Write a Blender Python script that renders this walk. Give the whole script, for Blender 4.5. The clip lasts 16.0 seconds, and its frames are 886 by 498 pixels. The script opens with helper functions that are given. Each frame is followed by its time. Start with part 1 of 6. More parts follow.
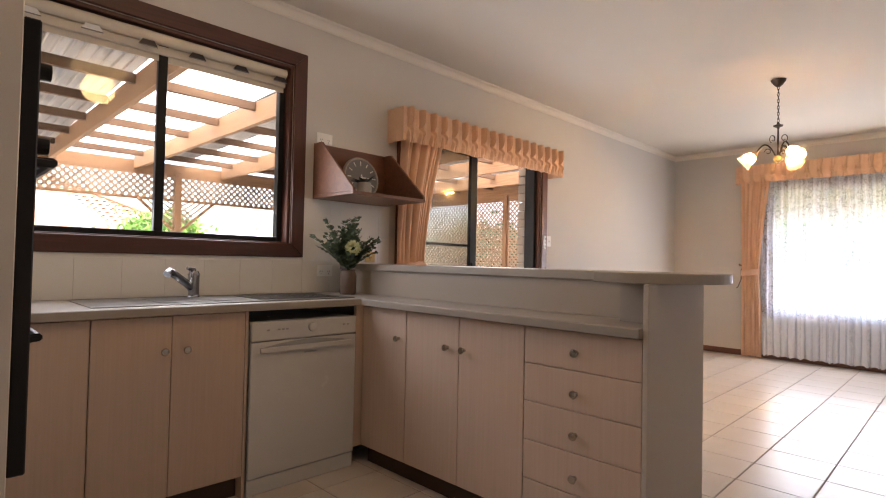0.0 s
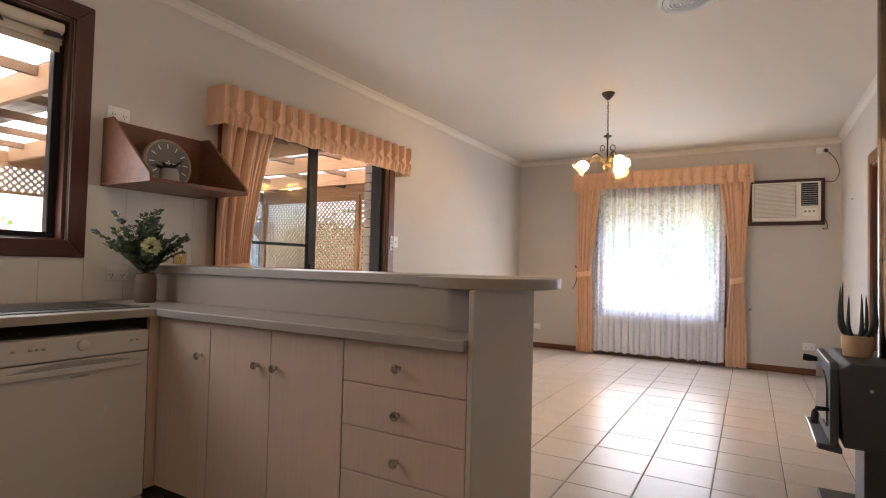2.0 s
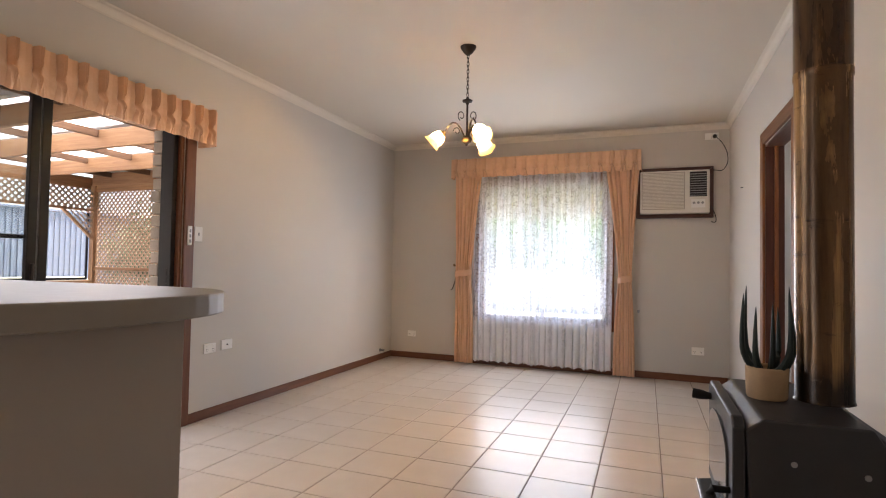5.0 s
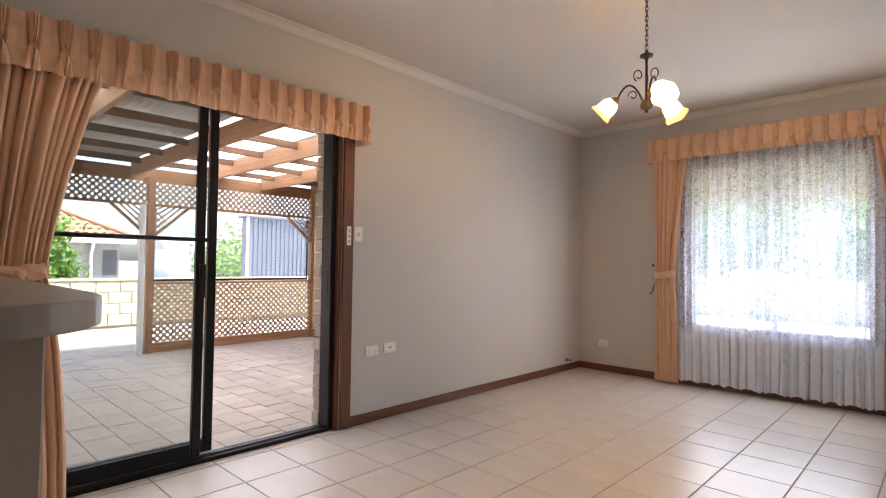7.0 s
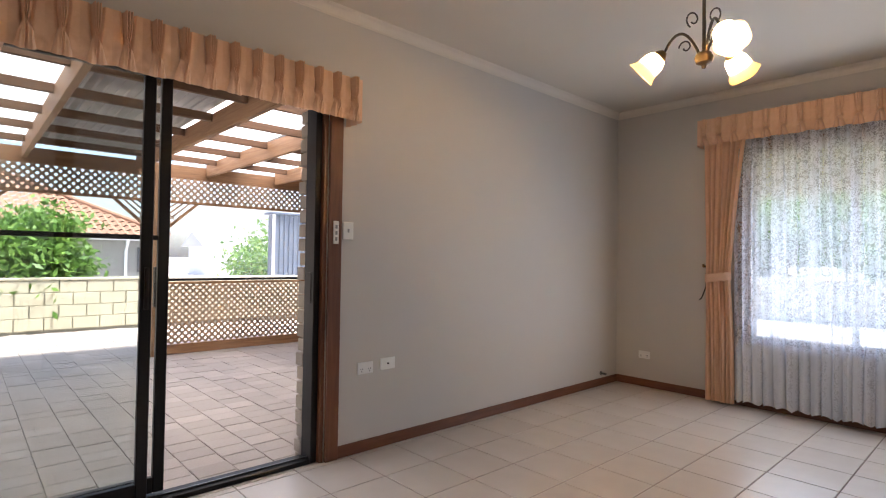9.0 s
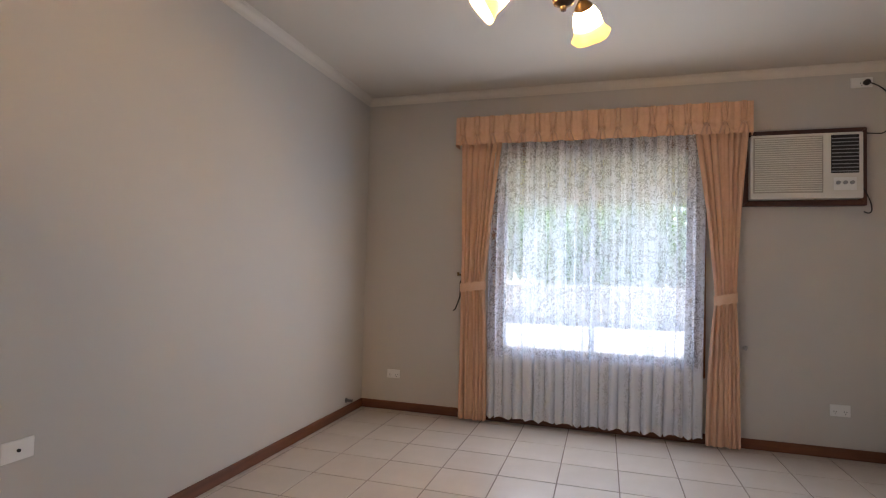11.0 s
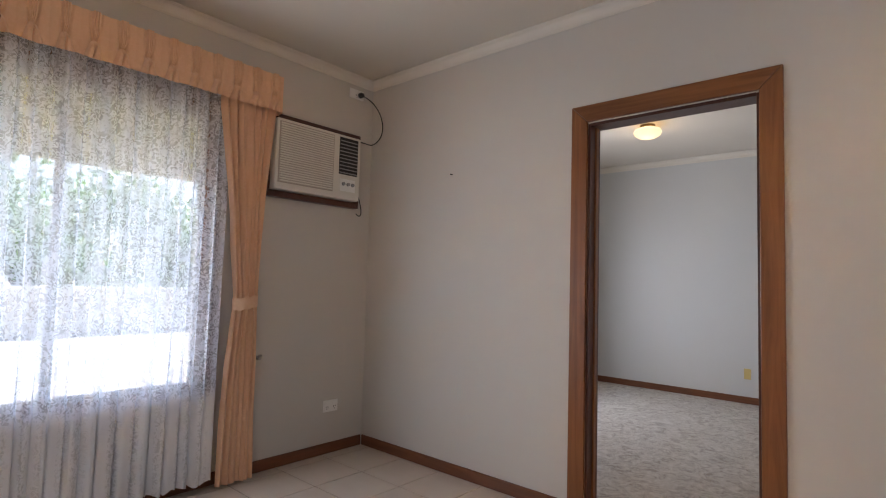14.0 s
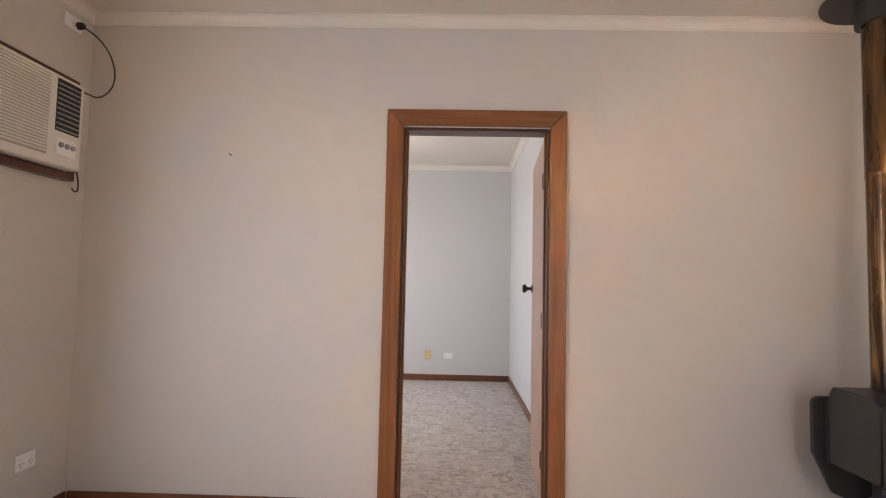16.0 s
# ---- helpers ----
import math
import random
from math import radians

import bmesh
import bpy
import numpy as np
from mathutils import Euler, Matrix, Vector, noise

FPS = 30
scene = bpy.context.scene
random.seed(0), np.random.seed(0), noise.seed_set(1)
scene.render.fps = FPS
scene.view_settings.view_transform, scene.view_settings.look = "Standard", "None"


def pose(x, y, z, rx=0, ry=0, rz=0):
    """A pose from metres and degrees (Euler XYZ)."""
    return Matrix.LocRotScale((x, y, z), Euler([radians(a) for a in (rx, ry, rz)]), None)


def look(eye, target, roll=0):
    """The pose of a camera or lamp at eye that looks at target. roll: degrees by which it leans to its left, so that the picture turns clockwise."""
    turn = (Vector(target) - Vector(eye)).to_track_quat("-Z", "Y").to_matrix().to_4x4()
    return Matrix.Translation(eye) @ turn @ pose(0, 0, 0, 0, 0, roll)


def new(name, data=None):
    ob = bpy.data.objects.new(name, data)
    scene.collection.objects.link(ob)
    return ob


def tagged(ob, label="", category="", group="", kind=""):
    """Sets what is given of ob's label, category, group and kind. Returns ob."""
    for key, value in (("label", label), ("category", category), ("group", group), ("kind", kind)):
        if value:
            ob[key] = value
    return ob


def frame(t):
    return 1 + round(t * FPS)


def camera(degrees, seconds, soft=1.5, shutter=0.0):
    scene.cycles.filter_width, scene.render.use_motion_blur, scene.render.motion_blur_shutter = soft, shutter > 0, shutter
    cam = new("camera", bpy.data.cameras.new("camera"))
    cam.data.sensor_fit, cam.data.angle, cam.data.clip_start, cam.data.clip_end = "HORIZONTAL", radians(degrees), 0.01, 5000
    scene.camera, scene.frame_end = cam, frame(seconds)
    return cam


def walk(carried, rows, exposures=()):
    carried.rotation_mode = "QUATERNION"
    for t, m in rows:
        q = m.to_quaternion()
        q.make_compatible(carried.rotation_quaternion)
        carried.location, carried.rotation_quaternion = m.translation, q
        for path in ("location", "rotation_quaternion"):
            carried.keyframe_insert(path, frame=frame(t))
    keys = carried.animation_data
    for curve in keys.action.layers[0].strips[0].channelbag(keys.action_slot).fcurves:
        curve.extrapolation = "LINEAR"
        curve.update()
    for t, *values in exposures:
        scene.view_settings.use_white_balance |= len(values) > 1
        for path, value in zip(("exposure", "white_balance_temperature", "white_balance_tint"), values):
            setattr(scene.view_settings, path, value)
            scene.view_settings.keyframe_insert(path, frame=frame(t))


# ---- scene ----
cam = camera(79.8, 16.0, soft=1.1)
PATH = [
    (0, (0.197, -0.032, 1.13), (-1.217, 1.381, 1.177), 1.2),
    (0.5, (0.183, 0.079, 1.089), (-1.167, 1.554, 1.143), 1.3),
    (1, (0.165, 0.198, 1.1), (-1.04, 1.793, 1.158), 1.2),
    (1.5, (0.159, 0.197, 1.133), (-0.949, 1.861, 1.195), 1.4),
    (2, (0.149, 0.281, 1.143), (-0.854, 2.01, 1.204), 1.4),
    (2.5, (0.108, 0.426, 1.15), (-0.732, 2.24, 1.21), 1.4),
    (3, (0.065, 0.605, 1.147), (-0.663, 2.467, 1.214), 1.3),
    (3.2, (0.057, 0.68, 1.155), (-0.649, 2.55, 1.225), 1.3),
    (5.3, (0.243, 1.635, 1.159), (-0.481, 3.498, 1.219), 0.9),
    (5.5, (0.238, 1.713, 1.158), (-0.581, 3.537, 1.217), 0.9),
    (6, (0.24, 1.855, 1.161), (-0.829, 3.545, 1.214), 0.9),
    (6.5, (0.242, 2.006, 1.175), (-0.998, 3.574, 1.228), 0.7),
    (7, (0.25, 2.132, 1.155), (-1.131, 3.578, 1.209), 0.8),
    (7.5, (0.265, 2.287, 1.166), (-1.24, 3.603, 1.213), 0.8),
    (8, (0.209, 2.419, 1.165), (-1.334, 3.691, 1.214), 0.7),
    (8.2, (0.165, 2.465, 1.168), (-1.382, 3.731, 1.215), 0.7),
    (10.5, (-0.588, 3.228, 1.213), (-1.504, 5.006, 1.267), 1.5),
    (11, (-0.803, 3.358, 1.207), (-1.385, 5.269, 1.281), 1.5),
    (11.5, (-1.028, 3.549, 1.227), (-1.193, 5.541, 1.294), 1.6),
    (12, (-1.116, 3.784, 1.173), (-0.864, 5.765, 1.275), 1.7),
    (12.5, (-1.251, 3.983, 1.181), (-0.627, 5.88, 1.291), 1.8),
    (13, (-1.381, 4.144, 1.204), (-0.445, 5.908, 1.318), 1.8),
    (13.5, (-1.439, 4.319, 1.201), (-0.224, 5.904, 1.308), 1.9),
    (14, (-1.568, 4.573, 1.204), (-0.069, 5.892, 1.323), 1.6),
    (14.2, (-1.644, 4.693, 1.22), (-0.043, 5.886, 1.329), 1.2),
    (14.5, (-1.716, 4.837, 1.198), (0.009, 5.84, 1.327), 1.5),
    (15, (-1.782, 5.045, 1.2), (0.09, 5.737, 1.328), 1.3),
    (15.5, (-1.797, 5.279, 1.205), (0.164, 5.651, 1.332), 1.3),
    (15.7, (-1.795, 5.361, 1.249), (0.187, 5.615, 1.35), 1.4),
    (16, (-1.827, 5.549, 1.223), (0.168, 5.595, 1.345), 1.2),
]
EXPOSURES = [(0, 2.78, 6750, 20), (3, 2.5, 6650, 18), (5.5, 2.34, 6650, 18), (8, 2.1, 6250, 17), (10.5, 1.70, 6250, 16), (11, 1.86, 6250, 17), (12.5, 1.95, 6450, 19), (13, 1.95, 6450, 18), (14, 1.76, 6450, 18), (14.5, 1.5, 6450, 17), (15.5, 2.04, 6550, 20), (16, 2.38, 6850, 22)]
walk(cam, [(t, look(eye, target, roll)) for t, eye, target, roll in PATH], EXPOSURES)

# ---- world and light ----
world = bpy.data.worlds.new("sky")
scene.world = world
world.use_nodes = True
_wn = world.node_tree.nodes
_sky = _wn.new("ShaderNodeTexSky")
_sky.sky_type = "NISHITA"
_sky.sun_disc = False
_sky.sun_elevation = radians(67)
_sky.sun_rotation = radians(53)
_sky.dust_density = 3.0
world.node_tree.links.new(_sky.outputs[0], _wn["Background"].inputs[0])
_wn["Background"].inputs[1].default_value = 0.15

sun_data = bpy.data.lights.new("sun", "SUN")
sun_data.energy, sun_data.angle, sun_data.color = 4.2, radians(8), (1.0, 0.95, 0.88)
sun_lamp = new("sun", sun_data)
sun_lamp.matrix_basis = look((4.0, 3.0, 12.0), (0, 0, 0))


def area_lamp(name, eye, target, w, h, watts, colour):
    d = bpy.data.lights.new(name, "AREA")
    d.shape, d.size, d.size_y, d.energy, d.color = "RECTANGLE", w, h, watts, colour
    ob = new(name, d)
    ob.matrix_basis = look(eye, target)
    return ob


DAY = (0.83, 0.91, 1.0)
area_lamp("window_light", (-0.9, 7.49, 1.15), (-0.9, 0, 0.9), 1.35, 1.15, 5.2, DAY)
area_lamp("window_sky_light", (-0.9, 7.72, 1.1), (-0.9, 0, 0.9), 1.4, 1.1, 1.8, DAY)
area_lamp("door_light", (-2.775, 3.6, 1.1), (2, 3.6, 0.8), 1.2, 1.7, 2.8, DAY)
area_lamp("kitchen_window_light", (-2.815, 0.88, 1.66), (2, 0.88, 0.6), 1.3, 0.85, 3.0, DAY)
area_lamp("bedroom_window_light", (3.05, 7.49, 1.15), (3.05, 0, 1.0), 1.35, 1.15, 7.4, DAY)
area_lamp("bedroom_sky_light", (3.05, 7.72, 1.1), (3.05, 0, 0.9), 1.4, 1.1, 1.6, DAY)


def point_lamp(name, loc, watts, colour, radius):
    d = bpy.data.lights.new(name, "POINT")
    d.energy, d.color, d.shadow_soft_size = watts, colour, radius
    ob = new(name, d)
    ob.location = loc
    return ob


WARM = (1.0, 0.64, 0.27)

# ---- materials ----


class Nodes:
    """A small builder round one node material."""

    def __init__(self, name):
        self.mat = bpy.data.materials.new(name)
        self.mat.use_nodes = True
        self.t = self.mat.node_tree
        self.bsdf = self.t.nodes["Principled BSDF"]
        self.out = self.t.nodes["Material Output"]

    def add(self, kind, **props):
        n = self.t.nodes.new(kind)
        for k, v in props.items():
            if k in n.inputs:
                n.inputs[k].default_value = v
        return n

    def link(self, a, b):
        self.t.links.new(a, b)

    def coords(self, scale=(1, 1, 1), rot=(0, 0, 0)):
        c = self.add("ShaderNodeTexCoord")
        m = self.add("ShaderNodeMapping")
        m.inputs["Scale"].default_value = scale
        m.inputs["Rotation"].default_value = rot
        self.link(c.outputs["Object"], m.inputs["Vector"])
        return m.outputs[0]

    def noise(self, vec, scale, detail=4, rough=0.55, dist=0.0):
        n = self.add("ShaderNodeTexNoise")
        n.inputs["Scale"].default_value = scale
        n.inputs["Detail"].default_value = detail
        n.inputs["Roughness"].default_value = rough
        n.inputs["Distortion"].default_value = dist
        self.link(vec, n.inputs["Vector"])
        return n.outputs["Fac"]

    def ramp(self, fac, *stops):
        r = self.add("ShaderNodeValToRGB")
        el = r.color_ramp.elements
        while len(el) < len(stops):
            el.new(0.5)
        for e, (p, c) in zip(el, stops):
            e.position, e.color = p, (*c, 1) if len(c) == 3 else c
        self.link(fac, r.inputs[0])
        return r.outputs[0]

    def mix(self, fac, a, b, blend="MIX"):
        m = self.add("ShaderNodeMix")
        m.data_type, m.blend_type = "RGBA", blend
        for sock, v in ((m.inputs[0], fac), (m.inputs[6], a), (m.inputs[7], b)):
            if hasattr(v, "is_output"):
                self.link(v, sock)
            else:
                sock.default_value = v if not isinstance(v, tuple) else ((*v, 1) if len(v) == 3 else v)
        return m.outputs[2]

    def math(self, op, a, b=0.0):
        m = self.add("ShaderNodeMath")
        m.operation = op
        for sock, v in ((m.inputs[0], a), (m.inputs[1], b)):
            if hasattr(v, "is_output"):
                self.link(v, sock)
            else:
                sock.default_value = v
        return m.outputs[0]

    def bump(self, height, strength=0.2, distance=0.01):
        b = self.add("ShaderNodeBump")
        b.inputs["Strength"].default_value = strength
        b.inputs["Distance"].default_value = distance
        self.link(height, b.inputs["Height"])
        self.link(b.outputs[0], self.bsdf.inputs["Normal"])

    def base(self, colour, rough=0.5, metal=0.0):
        if hasattr(colour, "is_output"):
            self.link(colour, self.bsdf.inputs["Base Color"])
        else:
            self.bsdf.inputs["Base Color"].default_value = (*colour, 1)
        if hasattr(rough, "is_output"):
            self.link(rough, self.bsdf.inputs["Roughness"])
        else:
            self.bsdf.inputs["Roughness"].default_value = rough
        self.bsdf.inputs["Metallic"].default_value = metal
        return self.mat

    def object_random(self):
        return self.add("ShaderNodeObjectInfo").outputs["Random"]


def scaled(c, k):
    return tuple(min(1.0, v * k) for v in c)


def plain(name, colour, rough=0.5, metal=0.0, var=0.06, scale=9.0, grain=120.0, bump=0.05):
    """A surface with soft large mottling and fine grain."""
    n = Nodes(name)
    v = n.coords()
    big = n.noise(v, scale, 5)
    fine = n.noise(v, grain, 3)
    c = n.mix(big, scaled(colour, 1 - var), scaled(colour, 1 + var))
    c = n.mix(n.math("MULTIPLY", fine, 0.25), c, scaled(colour, 1 - 2 * var))
    r = n.math("ADD", n.math("MULTIPLY", big, 0.12), rough - 0.06)
    n.base(c, r, metal)
    if bump:
        n.bump(fine, bump, 0.002)
    return n.mat


def wood(name, dark, light, axis, rough=0.38, fine=1.0):
    """Timber with its grain along one axis."""
    n = Nodes(name)
    s = [14.0, 14.0, 14.0]
    s["xyz".index(axis)] = 0.9
    v = n.coords(tuple(s))
    g1 = n.noise(v, 1.6 * fine, 6, 0.6, 1.2)
    s2 = [90.0, 90.0, 90.0]
    s2["xyz".index(axis)] = 2.5
    g2 = n.noise(n.coords(tuple(s2)), 1.5 * fine, 3)
    big = n.noise(n.coords(), 2.5, 3)
    c = n.ramp(g1, (0.28, dark), (0.72, light))
    c = n.mix(n.math("MULTIPLY", g2, 0.45), c, dark)
    c = n.mix(n.math("MULTIPLY", big, 0.35), c, scaled(dark, 1.15))
    n.base(c, n.math("ADD", n.math("MULTIPLY", g2, 0.15), rough))
    n.bump(g2, 0.12, 0.002)
    return n.mat


M_WALL = plain("wall_paint", (0.60, 0.565, 0.52), 0.62, var=0.025, scale=1.4, grain=260, bump=0.08)
M_WALL2 = plain("bedroom_paint", (0.60, 0.60, 0.585), 0.62, var=0.025, scale=1.4, grain=260, bump=0.08)
M_CEIL = plain("ceiling_paint", (0.66, 0.605, 0.525), 0.75, var=0.02, scale=1.0, grain=200, bump=0.05)
M_CORNICE = plain("cornice_paint", (0.74, 0.69, 0.61), 0.6, var=0.02, scale=2)
RED_D, RED_L = (0.10, 0.033, 0.014), (0.25, 0.095, 0.042)
M_TRIM = {a: wood("stained_trim_" + a, RED_D, RED_L, a, 0.3) for a in "xyz"}
M_DARKTRIM = {a: wood("dark_trim_" + a, (0.05, 0.016, 0.009), (0.12, 0.04, 0.022), a, 0.28) for a in "xyz"}
M_OAK = {a: wood("honey_trim_" + a, (0.15, 0.052, 0.016), (0.36, 0.145, 0.048), a, 0.3) for a in "xyz"}
M_SHELF = wood("shelf_wood", (0.11, 0.042, 0.02), (0.23, 0.095, 0.045), "y", 0.35)
M_PINE = {a: wood("patio_pine_" + a, (0.23, 0.115, 0.05), (0.46, 0.26, 0.125), a, 0.6) for a in "xyz"}
M_LATTICE = plain("lattice_timber", (0.40, 0.28, 0.18), 0.75, var=0.15, scale=6, grain=70)
M_DOOR = wood("door_veneer", (0.36, 0.22, 0.16), (0.52, 0.34, 0.25), "z", 0.35)
M_BLACK = plain("black_aluminium", (0.012, 0.011, 0.011), 0.42, 0.0, var=0.2, bump=0.02)
M_STOVE = plain("stove_enamel", (0.036, 0.036, 0.039), 0.42, 0.1, var=0.2, scale=20, bump=0.06)
M_STEEL = plain("brushed_steel", (0.24, 0.235, 0.23), 0.30, 1.0, var=0.08, scale=30, bump=0.03)
M_CHROME = plain("chrome", (0.42, 0.42, 0.43), 0.14, 1.0, var=0.03, bump=0)
M_NICKEL = plain("knob_nickel", (0.50, 0.47, 0.42), 0.22, 1.0, var=0.05, bump=0)
M_WHITE = plain("white_enamel", (0.57, 0.56, 0.54), 0.25, var=0.02, bump=0.01)
M_PLATE = plain("white_plastic", (0.86, 0.85, 0.82), 0.35, var=0.02, bump=0.0)
M_YELLOW_PLATE = plain("aged_plastic", (0.62, 0.47, 0.18), 0.4, var=0.05, bump=0.0)
M_DARK = plain("dark_slot", (0.015, 0.014, 0.014), 0.5, var=0.1, bump=0.0)
M_GREYPLASTIC = plain("grey_plastic", (0.33, 0.33, 0.33), 0.4, var=0.05, bump=0.0)
M_AC = plain("cream_plastic", (0.74, 0.71, 0.64), 0.4, var=0.03, bump=0.01)
M_ACGRILLE = plain("tan_grille", (0.46, 0.415, 0.35), 0.5, var=0.05, bump=0.01)
M_IRON = plain("bronze_iron", (0.075, 0.055, 0.04), 0.45, 0.7, var=0.25, scale=25)
M_BRONZE = plain("antique_brass", (0.25, 0.16, 0.07), 0.35, 1.0, var=0.2, scale=25)
M_CORD = plain("black_cord", (0.02, 0.02, 0.02), 0.5, var=0.1, bump=0)
M_BLIND = plain("blind_fabric", (0.62, 0.56, 0.46), 0.8, var=0.04, grain=300)
M_BENCH = plain("bench_laminate", (0.30, 0.265, 0.225), 0.40, var=0.05, scale=40, grain=400, bump=0.03)
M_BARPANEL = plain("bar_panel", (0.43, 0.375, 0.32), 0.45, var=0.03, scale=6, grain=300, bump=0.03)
# Bar panel again, with the shade under the bar top put into its colour.
M_BARPANEL_SHADED = plain("bar_panel_shaded", (0.33, 0.275, 0.22), 0.45, var=0.04, scale=6, grain=300, bump=0.03)
M_GROUT = plain("grout", (0.29, 0.23, 0.185), 0.85, var=0.15, scale=5, grain=200, bump=0.1)
M_WGROUT = plain("wall_grout", (0.76, 0.73, 0.67), 0.8, var=0.05, grain=200)
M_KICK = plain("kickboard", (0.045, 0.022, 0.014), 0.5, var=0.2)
M_SOIL = plain("soil", (0.04, 0.028, 0.02), 0.9, var=0.4, scale=60)
M_POT = plain("cane_pot", (0.45, 0.30, 0.165), 0.6, var=0.15, scale=40, bump=0.2)
M_VASE = plain("vase_stoneware", (0.14, 0.09, 0.063), 0.6, var=0.25, scale=30, bump=0.2)
M_CLOCKFACE = plain("clock_face", (0.16, 0.155, 0.15), 0.45, var=0.05, bump=0)
M_CLOCKRIM = plain("clock_rim", (0.34, 0.29, 0.24), 0.4, var=0.05, bump=0)
M_CLOCKMARK = plain("clock_mark", (0.75, 0.73, 0.68), 0.5, var=0.02, bump=0)
M_GALV = plain("weathered_iron", (0.46, 0.46, 0.46), 0.5, 0.4, var=0.2, scale=4, grain=40)
M_BLOCK = plain("concrete_block", (0.52, 0.48, 0.345), 0.9, var=0.15, scale=5, grain=60, bump=0.3)
M_MORTAR = plain("mortar", (0.33, 0.31, 0.28), 0.95, var=0.1)
M_CONCRETE = plain("concrete", (0.50, 0.48, 0.44), 0.9, var=0.15, scale=2, grain=80, bump=0.2)
M_SHED = plain("shed_steel", (0.10, 0.125, 0.165), 0.45, 0.2, var=0.1, scale=2)
M_WPAINT = plain("outdoor_white", (0.72, 0.72, 0.70), 0.5, var=0.05, scale=3)
M_KNOBWOOD = plain("dark_knob", (0.03, 0.015, 0.01), 0.3, var=0.2, bump=0)


def tile_material():
    n = Nodes("glazed_floor_tile")
    v = n.coords()
    big = n.noise(v, 3.2, 6, 0.6, 0.5)
    mid = n.noise(v, 16.0, 5, 0.65)
    fine = n.noise(v, 150, 2)
    c = n.ramp(big, (0.3, (0.55, 0.475, 0.405)), (0.7, (0.625, 0.55, 0.48)))
    c = n.mix(n.math("MULTIPLY", mid, 0.16), c, (0.52, 0.45, 0.385))
    c = n.mix(n.math("MULTIPLY", n.object_random(), 0.2), c, (0.49, 0.415, 0.35))
    n.base(c, n.math("ADD", n.math("MULTIPLY", mid, 0.08), 0.27))
    n.bsdf.inputs["Specular IOR Level"].default_value = 0.36
    n.bump(n.math("ADD", big, n.math("MULTIPLY", fine, 0.05)), 0.05, 0.004)
    return n.mat


def laminate_material():
    n = Nodes("pink_beige_laminate")
    g = n.noise(n.coords((40, 40, 1.3)), 2.0, 5, 0.6, 0.4)
    big = n.noise(n.coords(), 3, 3)
    c = n.ramp(g, (0.3, (0.475, 0.355, 0.275)), (0.75, (0.53, 0.405, 0.32)))
    c = n.mix(n.math("MULTIPLY", big, 0.3), c, (0.49, 0.365, 0.285))
    n.base(c, 0.42)
    n.bump(g, 0.03, 0.001)
    return n.mat


def fabric_material():
    n = Nodes("apricot_fabric")
    v = n.coords()
    weave = n.noise(n.coords((900, 900, 300)), 1.0, 2)
    big = n.noise(v, 9, 4)
    damask = n.noise(v, 34, 3, 0.5, 1.5)
    c = n.mix(big, (0.79, 0.49, 0.30), (0.86, 0.57, 0.37))
    c = n.mix(n.math("MULTIPLY", n.ramp(damask, (0.5, (0, 0, 0)), (0.56, (1, 1, 1))), 0.22), c, (0.90, 0.60, 0.41))
    d = n.add("ShaderNodeBsdfDiffuse")
    tr = n.add("ShaderNodeBsdfTranslucent")
    mx = n.add("ShaderNodeMixShader")
    mx.inputs[0].default_value = 0.14
    n.base(c, 0.6)
    n.bsdf.inputs["Sheen Weight"].default_value = 0.25
    n.bump(n.math("ADD", weave, damask), 0.12, 0.002)
    n.link(c, tr.inputs["Color"])
    n.link(n.bsdf.outputs[0], mx.inputs[1])
    n.link(tr.outputs[0], mx.inputs[2])
    n.link(mx.outputs[0], n.out.inputs["Surface"])
    n.t.nodes.remove(d)
    return n.mat


